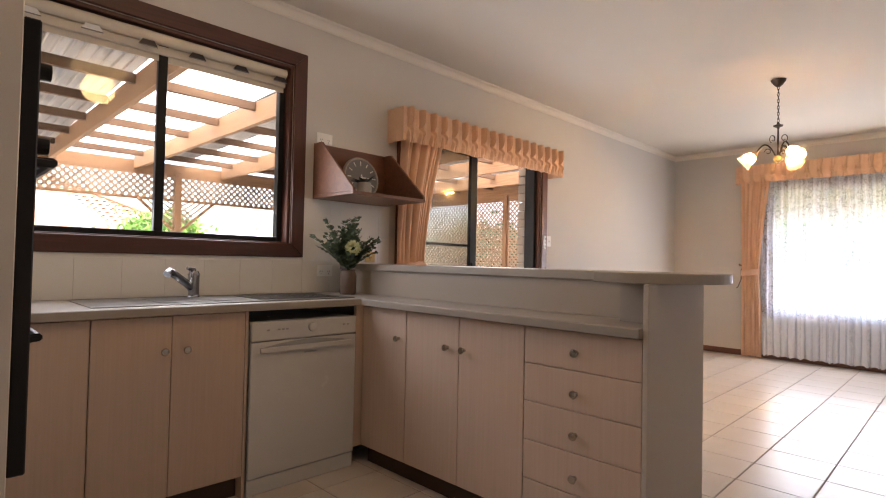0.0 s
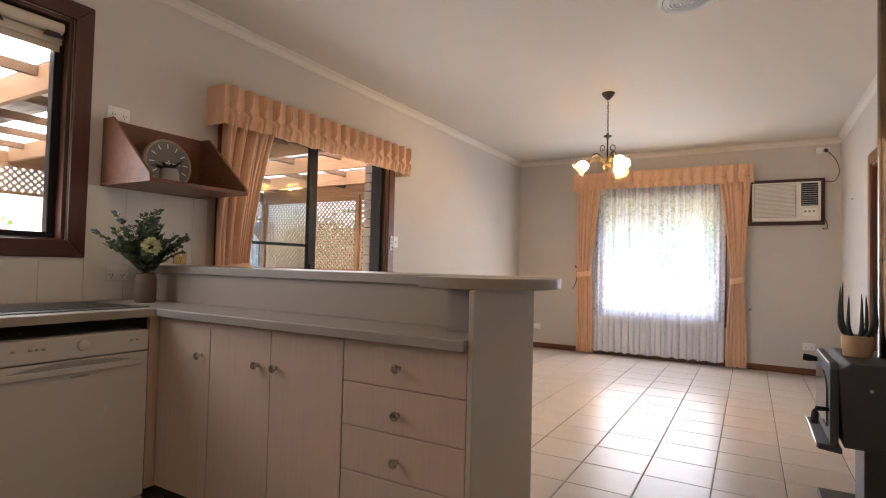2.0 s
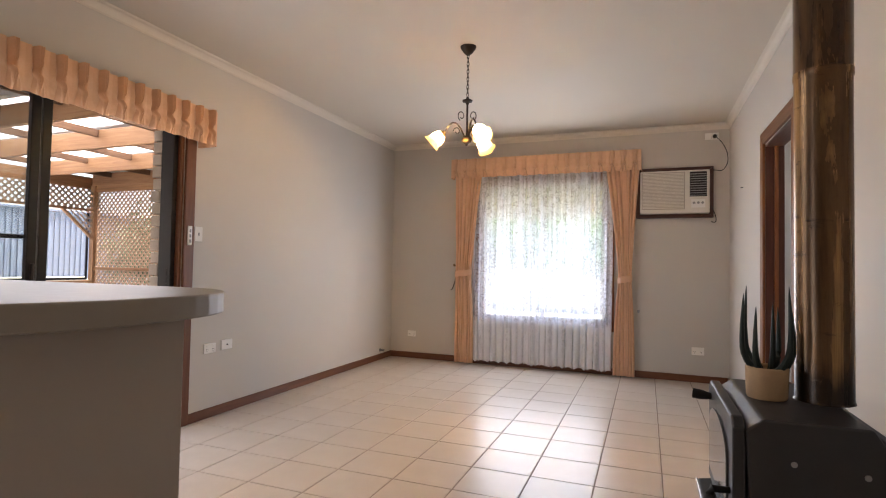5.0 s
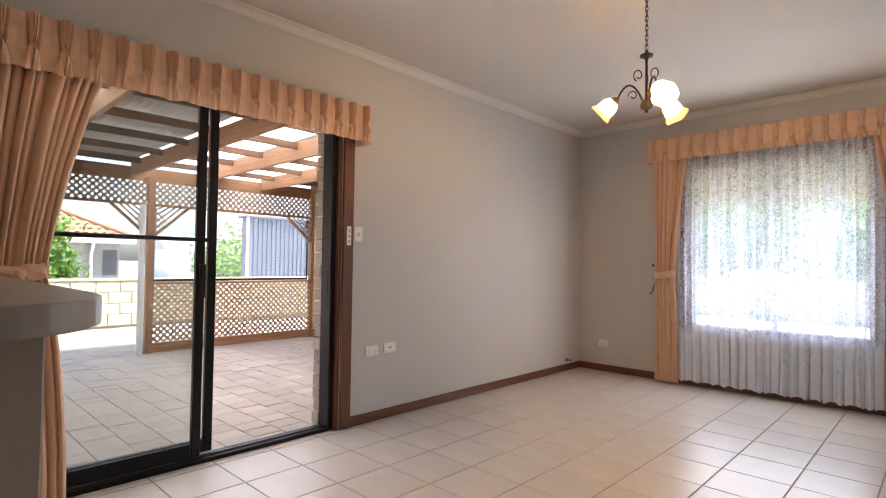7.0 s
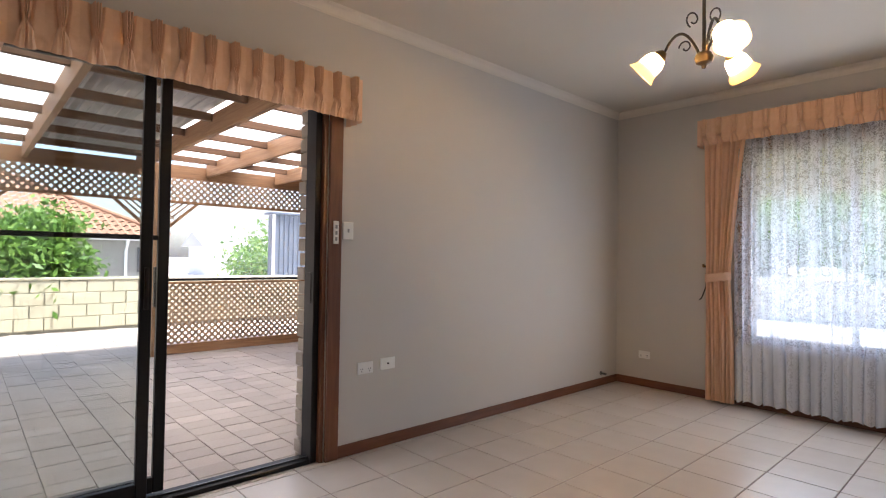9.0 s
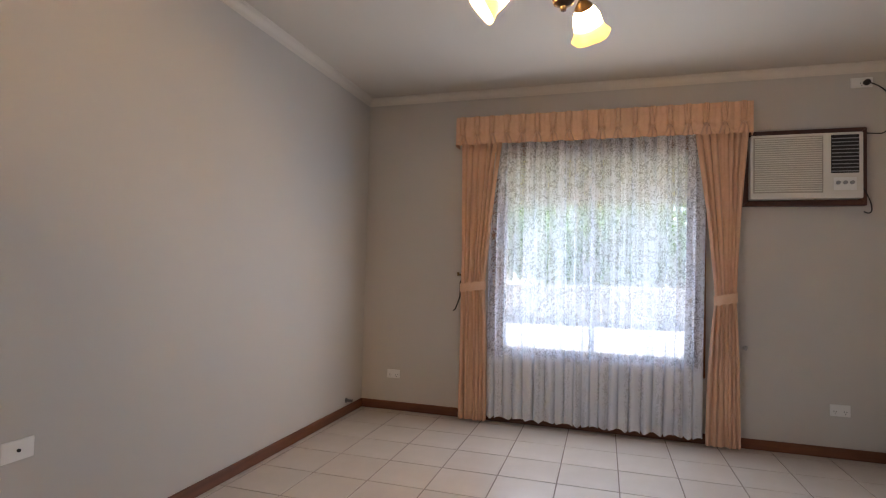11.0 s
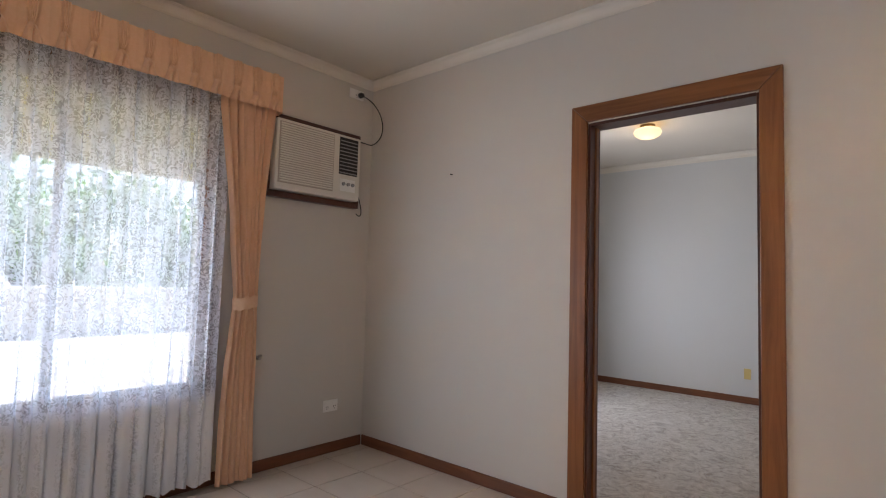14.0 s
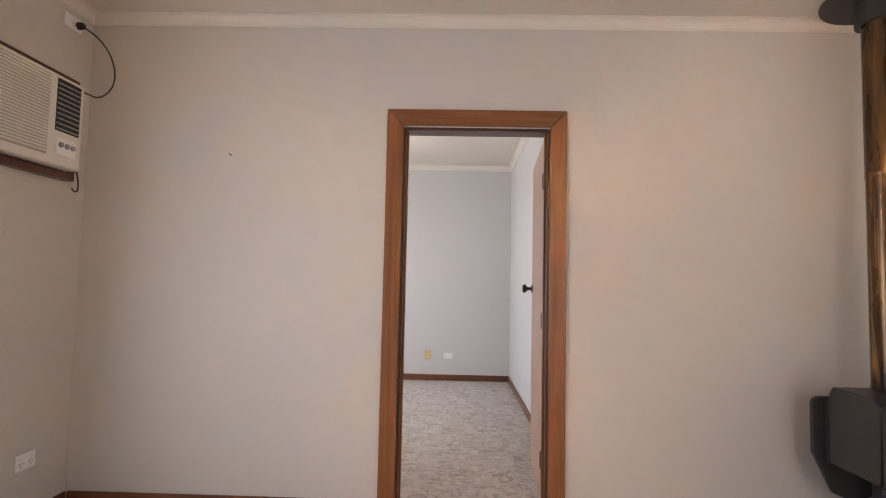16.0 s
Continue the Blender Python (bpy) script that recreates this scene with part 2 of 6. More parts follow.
def lace_material():
    """White lace: a floral ground with openings above, denser and whiter below in place of window light."""
    n = Nodes("white_lace")
    v = n.coords((1, 0.15, 0.8))
    w1 = n.noise(v, 42, 2, 0.45, 2.4)
    w2 = n.noise(v, 15, 2, 0.5, 1.0)
    sheer = n.ramp(w1, (0.49, (0, 0, 0)), (0.535, (1, 1, 1)))
    sprig = n.ramp(w2, (0.40, (0, 0, 0)), (0.50, (1, 1, 1)))
    stripe = n.noise(n.coords((1, 0, 0.02)), 20, 2, 0.6)
    sheer = n.math("MULTIPLY", sheer, n.math("ADD", n.math("MULTIPLY", sprig, 0.5), 0.5))
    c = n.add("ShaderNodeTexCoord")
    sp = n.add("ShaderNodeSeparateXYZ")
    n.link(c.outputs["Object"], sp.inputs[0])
    # Below sill height the cloth is whitened for window glow that doesn't reach it.
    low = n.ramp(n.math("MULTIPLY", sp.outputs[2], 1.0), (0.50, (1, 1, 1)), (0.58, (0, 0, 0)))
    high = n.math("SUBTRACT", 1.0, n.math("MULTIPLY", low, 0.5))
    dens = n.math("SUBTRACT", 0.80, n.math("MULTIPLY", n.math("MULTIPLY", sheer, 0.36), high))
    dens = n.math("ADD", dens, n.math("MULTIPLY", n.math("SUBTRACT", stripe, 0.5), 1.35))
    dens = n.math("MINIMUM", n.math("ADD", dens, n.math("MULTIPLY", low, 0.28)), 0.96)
    tp = n.add("ShaderNodeBsdfTransparent")
    tl = n.add("ShaderNodeBsdfTranslucent")
    df = n.add("ShaderNodeBsdfDiffuse")
    tl.inputs["Color"].default_value = (0.80, 0.86, 0.97, 1)
    df.inputs["Color"].default_value = (0.93, 0.94, 0.98, 1)
    a = n.add("ShaderNodeMixShader")
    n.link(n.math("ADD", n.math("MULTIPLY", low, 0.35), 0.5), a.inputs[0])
    n.link(tl.outputs[0], a.inputs[1])
    n.link(df.outputs[0], a.inputs[2])
    b = n.add("ShaderNodeMixShader")
    n.link(dens, b.inputs[0])
    n.link(tp.outputs[0], b.inputs[1])
    n.link(a.outputs[0], b.inputs[2])
    n.link(b.outputs[0], n.out.inputs["Surface"])
    return n.mat


def glass_material(name, tint):
    n = Nodes(name)
    tp = n.add("ShaderNodeBsdfTransparent")
    tp.inputs["Color"].default_value = (*tint, 1)
    gl = n.add("ShaderNodeBsdfGlossy")
    gl.inputs["Roughness"].default_value = 0.01
    lw = n.add("ShaderNodeLayerWeight")
    lw.inputs["Blend"].default_value = 0.5
    gloss = n.math("ADD", n.math("MULTIPLY", n.math("POWER", lw.outputs["Facing"], 5.0), 0.9), 0.045)
    mx = n.add("ShaderNodeMixShader")
    n.link(gloss, mx.inputs[0])
    n.link(tp.outputs[0], mx.inputs[1])
    n.link(gl.outputs[0], mx.inputs[2])
    n.link(mx.outputs[0], n.out.inputs["Surface"])
    return n.mat


def translucent_material(name, colour, clear=0.0, share=0.6):
    n = Nodes(name)
    big = n.noise(n.coords(), 3, 4)
    c = n.mix(big, scaled(colour, 0.9), colour)
    tl = n.add("ShaderNodeBsdfTranslucent")
    df = n.add("ShaderNodeBsdfDiffuse")
    n.link(c, tl.inputs["Color"])
    n.link(c, df.inputs["Color"])
    mx = n.add("ShaderNodeMixShader")
    mx.inputs[0].default_value = share
    n.link(df.outputs[0], mx.inputs[1])
    n.link(tl.outputs[0], mx.inputs[2])
    tp = n.add("ShaderNodeBsdfTransparent")
    m2 = n.add("ShaderNodeMixShader")
    m2.inputs[0].default_value = clear
    n.link(mx.outputs[0], m2.inputs[1])
    n.link(tp.outputs[0], m2.inputs[2])
    n.link(m2.outputs[0], n.out.inputs["Surface"])
    return n.mat


def lit_shade_material(name, colour, strength):
    """Frosted glass with a burning lamp inside."""
    n = Nodes(name)
    v = n.noise(n.coords(), 14, 3)
    c = n.mix(v, scaled(colour, 0.75), colour)
    n.base((0.85, 0.75, 0.6), 0.35)
    n.link(c, n.bsdf.inputs["Emission Color"])
    n.bsdf.inputs["Emission Strength"].default_value = strength
    tl = n.add("ShaderNodeBsdfTranslucent")
    tl.inputs["Color"].default_value = (1.0, 0.82, 0.52, 1)
    mx = n.add("ShaderNodeMixShader")
    mx.inputs[0].default_value = 0.75
    n.link(n.bsdf.outputs[0], mx.inputs[1])
    n.link(tl.outputs[0], mx.inputs[2])
    n.link(mx.outputs[0], n.out.inputs["Surface"])
    return n.mat


def carpet_material():
    n = Nodes("sculpted_carpet")
    v = n.coords()
    a = n.noise(v, 11, 5, 0.7, 1.5)
    b = n.noise(v, 190, 3, 0.7)
    c = n.ramp(a, (0.36, (0.29, 0.24, 0.195)), (0.50, (0.56, 0.505, 0.44)), (0.64, (0.70, 0.65, 0.59)))
    c = n.mix(n.math("MULTIPLY", b, 0.5), c, (0.33, 0.285, 0.235))
    n.base(c, 0.95)
    n.bsdf.inputs["Sheen Weight"].default_value = 0.3
    n.bump(n.math("ADD", a, n.math("MULTIPLY", b, 0.6)), 0.8, 0.02)
    return n.mat


def piece_material(name, low, high, rough=0.85, grain=70, bump=0.3):
    """Brick, paver or roof tile: each piece takes its own tone."""
    n = Nodes(name)
    v = n.coords()
    r = n.math("MAXIMUM", n.object_random(), n.add("ShaderNodeNewGeometry").outputs["Random Per Island"])
    c = n.mix(r, low, high)
    f = n.noise(v, grain, 4)
    big = n.noise(v, 6, 4)
    c = n.mix(n.math("MULTIPLY", f, 0.5), c, scaled(low, 0.7))
    c = n.mix(n.math("MULTIPLY", big, 0.3), c, scaled(low, 0.85))
    n.base(c, rough)
    n.bump(f, bump, 0.004)
    return n.mat


def foliage_material(name, low, high):
    n = Nodes(name)
    r = n.add("ShaderNodeNewGeometry").outputs["Random Per Island"]
    c = n.mix(r, low, high)
    n.base(c, 0.5)
    tl = n.add("ShaderNodeBsdfTranslucent")
    n.link(c, tl.inputs["Color"])
    mx = n.add("ShaderNodeMixShader")
    mx.inputs[0].default_value = 0.35
    n.link(n.bsdf.outputs[0], mx.inputs[1])
    n.link(tl.outputs[0], mx.inputs[2])
    n.link(mx.outputs[0], n.out.inputs["Surface"])
    return n.mat


def flue_material(name, tones, rough):
    """Heat-tarnished bronze: bands of gold and brown."""
    n = Nodes(name)
    v = n.coords((9, 9, 0.7))
    a = n.noise(v, 1.3, 6, 0.65, 0.5)
    b = n.noise(n.coords((6, 6, 25)), 1.2, 5, 0.7)
    c = n.ramp(a, (0.34, tones[0]), (0.52, tones[1]), (0.66, tones[2]))
    co = n.add("ShaderNodeTexCoord")
    sp = n.add("ShaderNodeSeparateXYZ")
    n.link(co.outputs["Object"], sp.inputs[0])
    h = n.math("ADD", sp.outputs[2], n.math("MULTIPLY", a, 0.2))
    soot = n.ramp(h, (0.92, (1, 1, 1)), (1.14, (0, 0, 0)))
    c = n.mix(n.math("MULTIPLY", soot, 0.9), c, (0.018, 0.014, 0.012))
    spots = n.ramp(b, (0.62, (0, 0, 0)), (0.68, (1, 1, 1)))
    c = n.mix(n.math("MULTIPLY", spots, 0.6), c, (0.03, 0.016, 0.01))
    n.base(c, n.math("ADD", n.math("MULTIPLY", a, 0.2), rough), 0.62)
    return n.mat


M_TILE = tile_material()
M_LAM = laminate_material()
M_FABRIC = fabric_material()
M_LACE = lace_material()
M_GLASS = glass_material("window_glass", (0.96, 0.98, 0.97))
M_TINT = glass_material("tinted_glass", (0.92, 0.94, 0.94))
M_SHEET = translucent_material("translucent_sheet", (0.95, 0.95, 0.93), 0.06, 0.85)
M_SHUTTER = translucent_material("shutter_slat", (0.86, 0.82, 0.62), 0.0, 0.4)
M_SHADE = lit_shade_material("lit_tulip_glass", (1.0, 0.66, 0.28), 0.25)
M_OYSTER = lit_shade_material("lit_oyster_glass", (1.0, 0.88, 0.58), 0.7)
M_CARPET = carpet_material()
M_BRICK = piece_material("cream_brick", (0.36, 0.30, 0.23), (0.50, 0.44, 0.36))
M_NBRICK = piece_material("neighbour_brick", (0.27, 0.26, 0.24), (0.38, 0.365, 0.34))
M_PAVER = piece_material("patio_paver", (0.36, 0.30, 0.25), (0.60, 0.52, 0.445))
M_ROOFTILE = piece_material("terracotta_tile", (0.30, 0.15, 0.09), (0.42, 0.24, 0.15))
M_WTILE = plain("white_wall_tile", (0.77, 0.74, 0.68), 0.18, var=0.02, scale=4, bump=0.01)
M_LEAF = foliage_material("garden_leaf", (0.07, 0.16, 0.02), (0.20, 0.36, 0.06))
M_FERN = foliage_material("dusty_fern", (0.03, 0.05, 0.025), (0.11, 0.15, 0.08))
M_FLOWER = foliage_material("pale_flower", (0.58, 0.58, 0.28), (0.74, 0.73, 0.45))
M_ALOE = foliage_material("dark_aloe", (0.016, 0.027, 0.022), (0.038, 0.055, 0.043))
M_HEDGE = foliage_material("hedge_leaf", (0.025, 0.075, 0.035), (0.07, 0.16, 0.075))
M_BARK = plain("bark", (0.10, 0.07, 0.05), 0.9, var=0.3, scale=20, bump=0.4)
M_FLUE = flue_material("tarnished_flue", ((0.065, 0.034, 0.017), (0.16, 0.088, 0.038), (0.42, 0.26, 0.105)), 0.17)
M_FLUETOP = flue_material("sooted_flue", ((0.04, 0.024, 0.014), (0.09, 0.05, 0.024), (0.17, 0.095, 0.042)), 0.18)
# Pine coloured darker to carry the shade on the purlins' undersides.
M_PURLIN_SHADED = wood("shaded_purlin", (0.10, 0.05, 0.025), (0.24, 0.125, 0.06), "y", 0.7)
M_BLOCKJOINT = plain("block_joint", (0.33, 0.31, 0.25), 0.95, var=0.1)
for m_soft in (M_BLACK,):
    m_soft.node_tree.nodes["Principled BSDF"].inputs["Specular IOR Level"].default_value = 0.22

# ---- mesh helpers ----


def box(bm, lo, hi, bevel=0.0, seg=1):
    """Adds a box; optionally with rounded edges."""
    m = Matrix.LocRotScale([(a + b) / 2 for a, b in zip(lo, hi)], None, [abs(b - a) for a, b in zip(lo, hi)])
    r = bmesh.ops.create_cube(bm, size=1.0, matrix=m)
    if bevel:
        es = list({e for v in r["verts"] for e in v.link_edges})
        bmesh.ops.bevel(bm, geom=es, offset=bevel, segments=seg, affect="EDGES", profile=0.5)


def new_box(lo, hi, bevel=0.0, seg=1):
    bm = bmesh.new()
    box(bm, lo, hi, bevel, seg)
    return bm


def prism(outline, z0, z1, bevel=0.0, axis="z"):
    """A flat outline (list of 2D points) raised from z0 to z1 along an axis."""
    bm = bmesh.new()

    def at(a, b, h):
        return {"z": (a, b, h), "y": (a, h, b), "x": (h, a, b)}[axis]

    lo = [bm.verts.new(at(a, b, z0)) for a, b in outline]
    hi = [bm.verts.new(at(a, b, z1)) for a, b in outline]
    n = len(outline)
    bm.faces.new(lo)
    bm.faces.new(hi)
    for i in range(n):
        bm.faces.new((lo[i], lo[(i + 1) % n], hi[(i + 1) % n], hi[i]))
    bmesh.ops.recalc_face_normals(bm, faces=bm.faces)
    if bevel:
        bmesh.ops.bevel(bm, geom=bm.edges[:], offset=bevel, segments=2, affect="EDGES", profile=0.5)
    return bm


def lathe(bm, profile, seg=24, m=Matrix(), wob=None):
    """Turns a profile of (radius, height) round z."""
    rings = []
    for r, z in profile:
        ring = []
        for i in range(seg):
            a = 2 * math.pi * i / seg
            k = wob(a, z) if wob else 1.0
            ring.append(bm.verts.new(m @ Vector((r * k * math.cos(a), r * k * math.sin(a), z))))
        rings.append(ring)
    for p, q in zip(rings, rings[1:]):
        for i in range(seg):
            bm.faces.new((p[i], p[(i + 1) % seg], q[(i + 1) % seg], q[i]))
    if profile[0][0] > 1e-5:
        bm.faces.new(rings[0][::-1])
    if profile[-1][0] > 1e-5:
        bm.faces.new(rings[-1])
    bmesh.ops.remove_doubles(bm, verts=bm.verts, dist=1e-5)
    bmesh.ops.recalc_face_normals(bm, faces=bm.faces)


def new_lathe(profile, seg=24, m=Matrix(), wob=None):
    bm = bmesh.new()
    lathe(bm, profile, seg, m, wob)
    return bm


def tube(bm, pts, radius, seg=8):
    """A round rod along points; radius may be a function of 0..1."""
    pts = [Vector(p) for p in pts]
    rings = []
    up = Vector((0.123, 0.31, 0.94)).normalized()
    for i, p in enumerate(pts):
        d = (pts[min(i + 1, len(pts) - 1)] - pts[max(i - 1, 0)]).normalized()
        a = d.cross(up)
        if a.length < 0.05:
            a = d.cross(Vector((1, 0, 0)))
        a.normalize()
        b = d.cross(a)
        r = radius(i / max(1, len(pts) - 1)) if callable(radius) else radius
        rings.append([bm.verts.new(p + r * (math.cos(2 * math.pi * k / seg) * a + math.sin(2 * math.pi * k / seg) * b)) for k in range(seg)])
    for p, q in zip(rings, rings[1:]):
        for k in range(seg):
            bm.faces.new((p[k], p[(k + 1) % seg], q[(k + 1) % seg], q[k]))
    bm.faces.new(rings[0][::-1])
    bm.faces.new(rings[-1])


def new_tube(pts, radius, seg=8):
    bm = bmesh.new()
    tube(bm, pts, radius, seg)
    bmesh.ops.recalc_face_normals(bm, faces=bm.faces)
    return bm


def sheet(fn, nu, nv, thick=0.0):
    """A grid sheet from fn(u, v)."""
    bm = bmesh.new()
    g = [[bm.verts.new(fn(i / nu, j / nv)) for i in range(nu + 1)] for j in range(nv + 1)]
    for j in range(nv):
        for i in range(nu):
            bm.faces.new((g[j][i], g[j][i + 1], g[j + 1][i + 1], g[j + 1][i]))
    bmesh.ops.recalc_face_normals(bm, faces=bm.faces)
    if thick:
        bmesh.ops.solidify(bm, geom=bm.faces[:], thickness=thick)
    return bm


def mesh_of(name, bm, material, smooth=False):
    me = bpy.data.meshes.new(name)
    if smooth:
        for f in bm.faces:
            f.smooth = True
        for e in bm.edges:
            if len(e.link_faces) == 2 and e.calc_face_angle(0) > 0.7:
                e.smooth = False
    bm.to_mesh(me)
    bm.free()
    me.materials.append(material)
    return me


def solid(name, bm, material, label="", category="", kind="", group="", smooth=False):
    """One mesh as a top-level object."""
    return tagged(new(name, mesh_of(name, bm, material, smooth)), label, category, group, kind)


def thing(name, label, category, m=Matrix(), group="", kind=""):
    """An Empty at the base of a thing; its parts are built in its own coordinates."""
    ob = new(name)
    ob.empty_display_size = 0.1
    ob.matrix_basis = m
    return tagged(ob, label, category, group, kind)


def part(name, bm, material, parent, label="", smooth=False):
    ob = new(name, mesh_of(name, bm, material, smooth))
    ob.parent = parent
    return tagged(ob, label)


def shared_part(name, me, parent, m):
    ob = new(name, me)
    ob.parent = parent
    ob.matrix_basis = m
    return ob


def wall(name, axis, p0, p1, a0, a1, z0, z1, openings, material, label):
    """A wall from p0 to p1 thick, a0 to a1 long, with openings (a, b, low, high)."""
    bm = bmesh.new()

    def piece(s, e, lo, hi):
        if e - s > 1e-4 and hi - lo > 1e-4:
            if axis == "x":
                box(bm, (p0, s, lo), (p1, e, hi))
            else:
                box(bm, (s, p0, lo), (e, p1, hi))

    at = a0
    for s, e, lo, hi in sorted(openings):
        piece(at, s, z0, z1)
        piece(s, e, z0, lo)
        piece(s, e, hi, z1)
        at = e
    piece(at, a1, z0, z1)
    return solid(name, bm, material, label, "wall", "structure")

# ---- structure ----
L, R, S, N, H = -2.8, 1.024, -0.5, 7.6, 2.68
BX0, BX1, BY0, BY1 = 1.134, 4.78, 4.86, 7.6
SD = (2.545, 4.30, 0.0, 2.15)
KW = (0.145, 1.615, 1.21, 2.33)
NW = (-1.61, -0.17, 0.54, 2.16)
BW = (2.32, 3.80, 0.54, 2.16)
DO = (5.045, 5.84, 0.0, 2.06)

wall("wall_west", "x", L - 0.1, L, S, N + 0.1, 0, H, [SD, KW], M_WALL, "warm grey painted plaster wall with cornice above")
wall("wall_north", "y", N, N + 0.1, L, R + 0.11, 0, H, [NW], M_WALL, "warm grey painted plaster wall behind the curtains")
wall("wall_east", "x", R, R + 0.11, S, N, 0, H, [DO], M_WALL, "warm grey painted plaster wall with a doorway")
wall("wall_south", "y", S - 0.1, S, L, R + 0.11, 0, H, [], M_WALL, "plain warm grey painted plaster wall")
wall("wall_bedroom_north", "y", BY1, BY1 + 0.1, BX0, BX1 + 0.1, 0, H, [BW], M_WALL2, "cool grey painted bedroom wall with a window")
wall("wall_bedroom_east", "x", BX1, BX1 + 0.1, BY0 - 0.1, BY1, 0, H, [], M_WALL2, "cool grey painted bedroom wall")
wall("wall_bedroom_south", "y", BY0 - 0.1, BY0, BX0, BX1, 0, H, [], M_WALL2, "cool grey painted bedroom wall")
solid("bedroom_lining", new_box((BX0, BY0, 0), (BX0 + 0.004, 5.0, H)), M_WALL2, "cool grey painted wall lining beside the door", "wall", "structure")
solid("ceiling", new_box((L - 0.1, S - 0.1, H), (R + 0.055, N + 0.1, H + 0.06)), M_CEIL, "smooth off-white plasterboard ceiling", "ceiling", "structure")
solid("ceiling_bedroom", new_box((R + 0.056, BY0 - 0.1, H), (BX1 + 0.1, N + 0.1, H + 0.06)), M_CEIL, "smooth off-white plasterboard bedroom ceiling", "ceiling", "structure")
floor = solid("floor", new_box((L - 0.1, S - 0.1, -0.16), (R + 0.06, N + 0.1, -0.004)), M_GROUT, "glazed beige floor tiles with brown grout", "floor", "structure")
solid("floor_bedroom", new_box((R + 0.06, BY0 - 0.1, -0.16), (BX1 + 0.1, N + 0.1, 0.008)), M_CARPET, "sculpted beige and fawn carpet", "carpet", "structure")


def cornice(name, axis, fixed, sign, a0, a1):
    """A cove between wall and ceiling; sign points into the room."""
    cove = [(0.009 + 0.030 * (1 - math.cos(math.pi / 2 * k / 8)), -0.054 + 0.044 * math.sin(math.pi / 2 * k / 8)) for k in range(9)]
    prof = [(0.0, -0.062), (0.006, -0.062), (0.006, -0.056)] + cove + [(0.040, -0.006), (0.047, -0.006), (0.047, 0.0), (0.0, 0.0)]
    bm = bmesh.new()
    ends = []
    for a in (a0, a1):
        ends.append([bm.verts.new((fixed + sign * d, a, H + h) if axis == "y" else (a, fixed + sign * d, H + h)) for d, h in prof])
    k = len(prof)
    for i in range(k):
        bm.faces.new((ends[0][i], ends[0][(i + 1) % k], ends[1][(i + 1) % k], ends[1][i]))
    bm.faces.new(ends[0])
    bm.faces.new(ends[1])
    bmesh.ops.recalc_face_normals(bm, faces=bm.faces)
    return solid(name, bm, M_CORNICE, "off-white coved plaster cornice", "cornice", "structure", smooth=False)


cornice("cornice", "y", L, 1, S, N)
cornice("cornice", "x", N, -1, L + 0.002, R - 0.002)
cornice("cornice", "y", R, -1, S, N - 0.002)
cornice("cornice", "x", S, 1, L + 0.002, R - 0.002)
cornice("cornice", "x", BY1, -1, BX0, BX1)
cornice("cornice", "y", BX1, -1, BY0, BY1 - 0.002)
cornice("cornice", "x", BY0, 1, BX0, BX1 - 0.002)


def skirting(lo, hi, axis):
    return solid("baseboard", new_box(lo, hi, 0.004), M_TRIM[axis], "red-brown stained timber skirting board", "skirting", "structure")


K = 0.072
skirting((L, 4.392, 0), (L + 0.014, N - 0.0145, K), "y")
skirting((L, N - 0.014, 0), (R - 0.0145, N, K), "x")
skirting((R - 0.014, 5.933, 0), (R, N - 0.0145, K), "y")
skirting((R - 0.014, S, 0), (R, 4.955, K), "y")
skirting((BX0, BY1 - 0.014, 0.008), (BX1, BY1, K + 0.008), "x")
skirting((BX1 - 0.014, BY0, 0.008), (BX1, BY1 - 0.0145, K + 0.008), "y")
skirting((BX0 + 0.02, BY0, 0.008), (BX1 - 0.0145, BY0 + 0.014, K + 0.008), "x")


def moulded(outer, inner_w, thick, axis, plane, sign, mats, sides, parent, name="architrave"):
    """Mitred architrave boards round an opening: outer = (a0, a1, z0, z1)."""
    a0, a1, z0, z1 = outer
    w = inner_w

    def board(pts, mat):
        prof = prism(pts, plane, plane + sign * thick, 0.0, axis)
        bmesh.ops.bevel(prof, geom=prof.edges[:], offset=0.004, segments=2, affect="EDGES", profile=0.5)
        part(name, prof, mat, parent)

    h = "y" if axis == "x" else "x"
    g = 0.0006
    if "l" in sides:
        board([(a0, z0 + g), (a0, z1 - g), (a0 + w, z1 - w - g), (a0 + w, z0 + (w if "b" in sides else 0) + g)], mats["z"])
    if "r" in sides:
        board([(a1, z0 + g), (a1, z1 - g), (a1 - w, z1 - w - g), (a1 - w, z0 + (w if "b" in sides else 0) + g)], mats["z"])
    if "t" in sides:
        board([(a0 + g, z1), (a1 - g, z1), (a1 - w - g, z1 - w), (a0 + w + g, z1 - w)], mats[h])
    if "b" in sides:
        board([(a0 + g, z0), (a1 - g, z0), (a1 - w - g, z0 + w), (a0 + w + g, z0 + w)], mats[h])


# doorway to the bedroom
doorway = thing("door_1", "honey-brown timber door frame with the door standing open", "door", kind="structure")
moulded((4.955, 5.932, 0.0, 2.158), 0.09, 0.02, "x", R, -1, M_OAK, "lrt", doorway)
part("jamb", new_box((R - 0.004, DO[0] - 0.002, 0), (BX0 + 0.004, DO[0] + 0.012, 2.06), 0.002), M_DARKTRIM["z"], doorway)
part("jamb", new_box((R - 0.004, DO[1] - 0.012, 0), (BX0 + 0.004, DO[1] + 0.002, 2.06), 0.002), M_DARKTRIM["z"], doorway)
part("head_jamb", new_box((R - 0.004, DO[0] + 0.012, 2.046), (BX0 + 0.004, DO[1] - 0.012, 2.062), 0.002), M_DARKTRIM["y"], doorway)
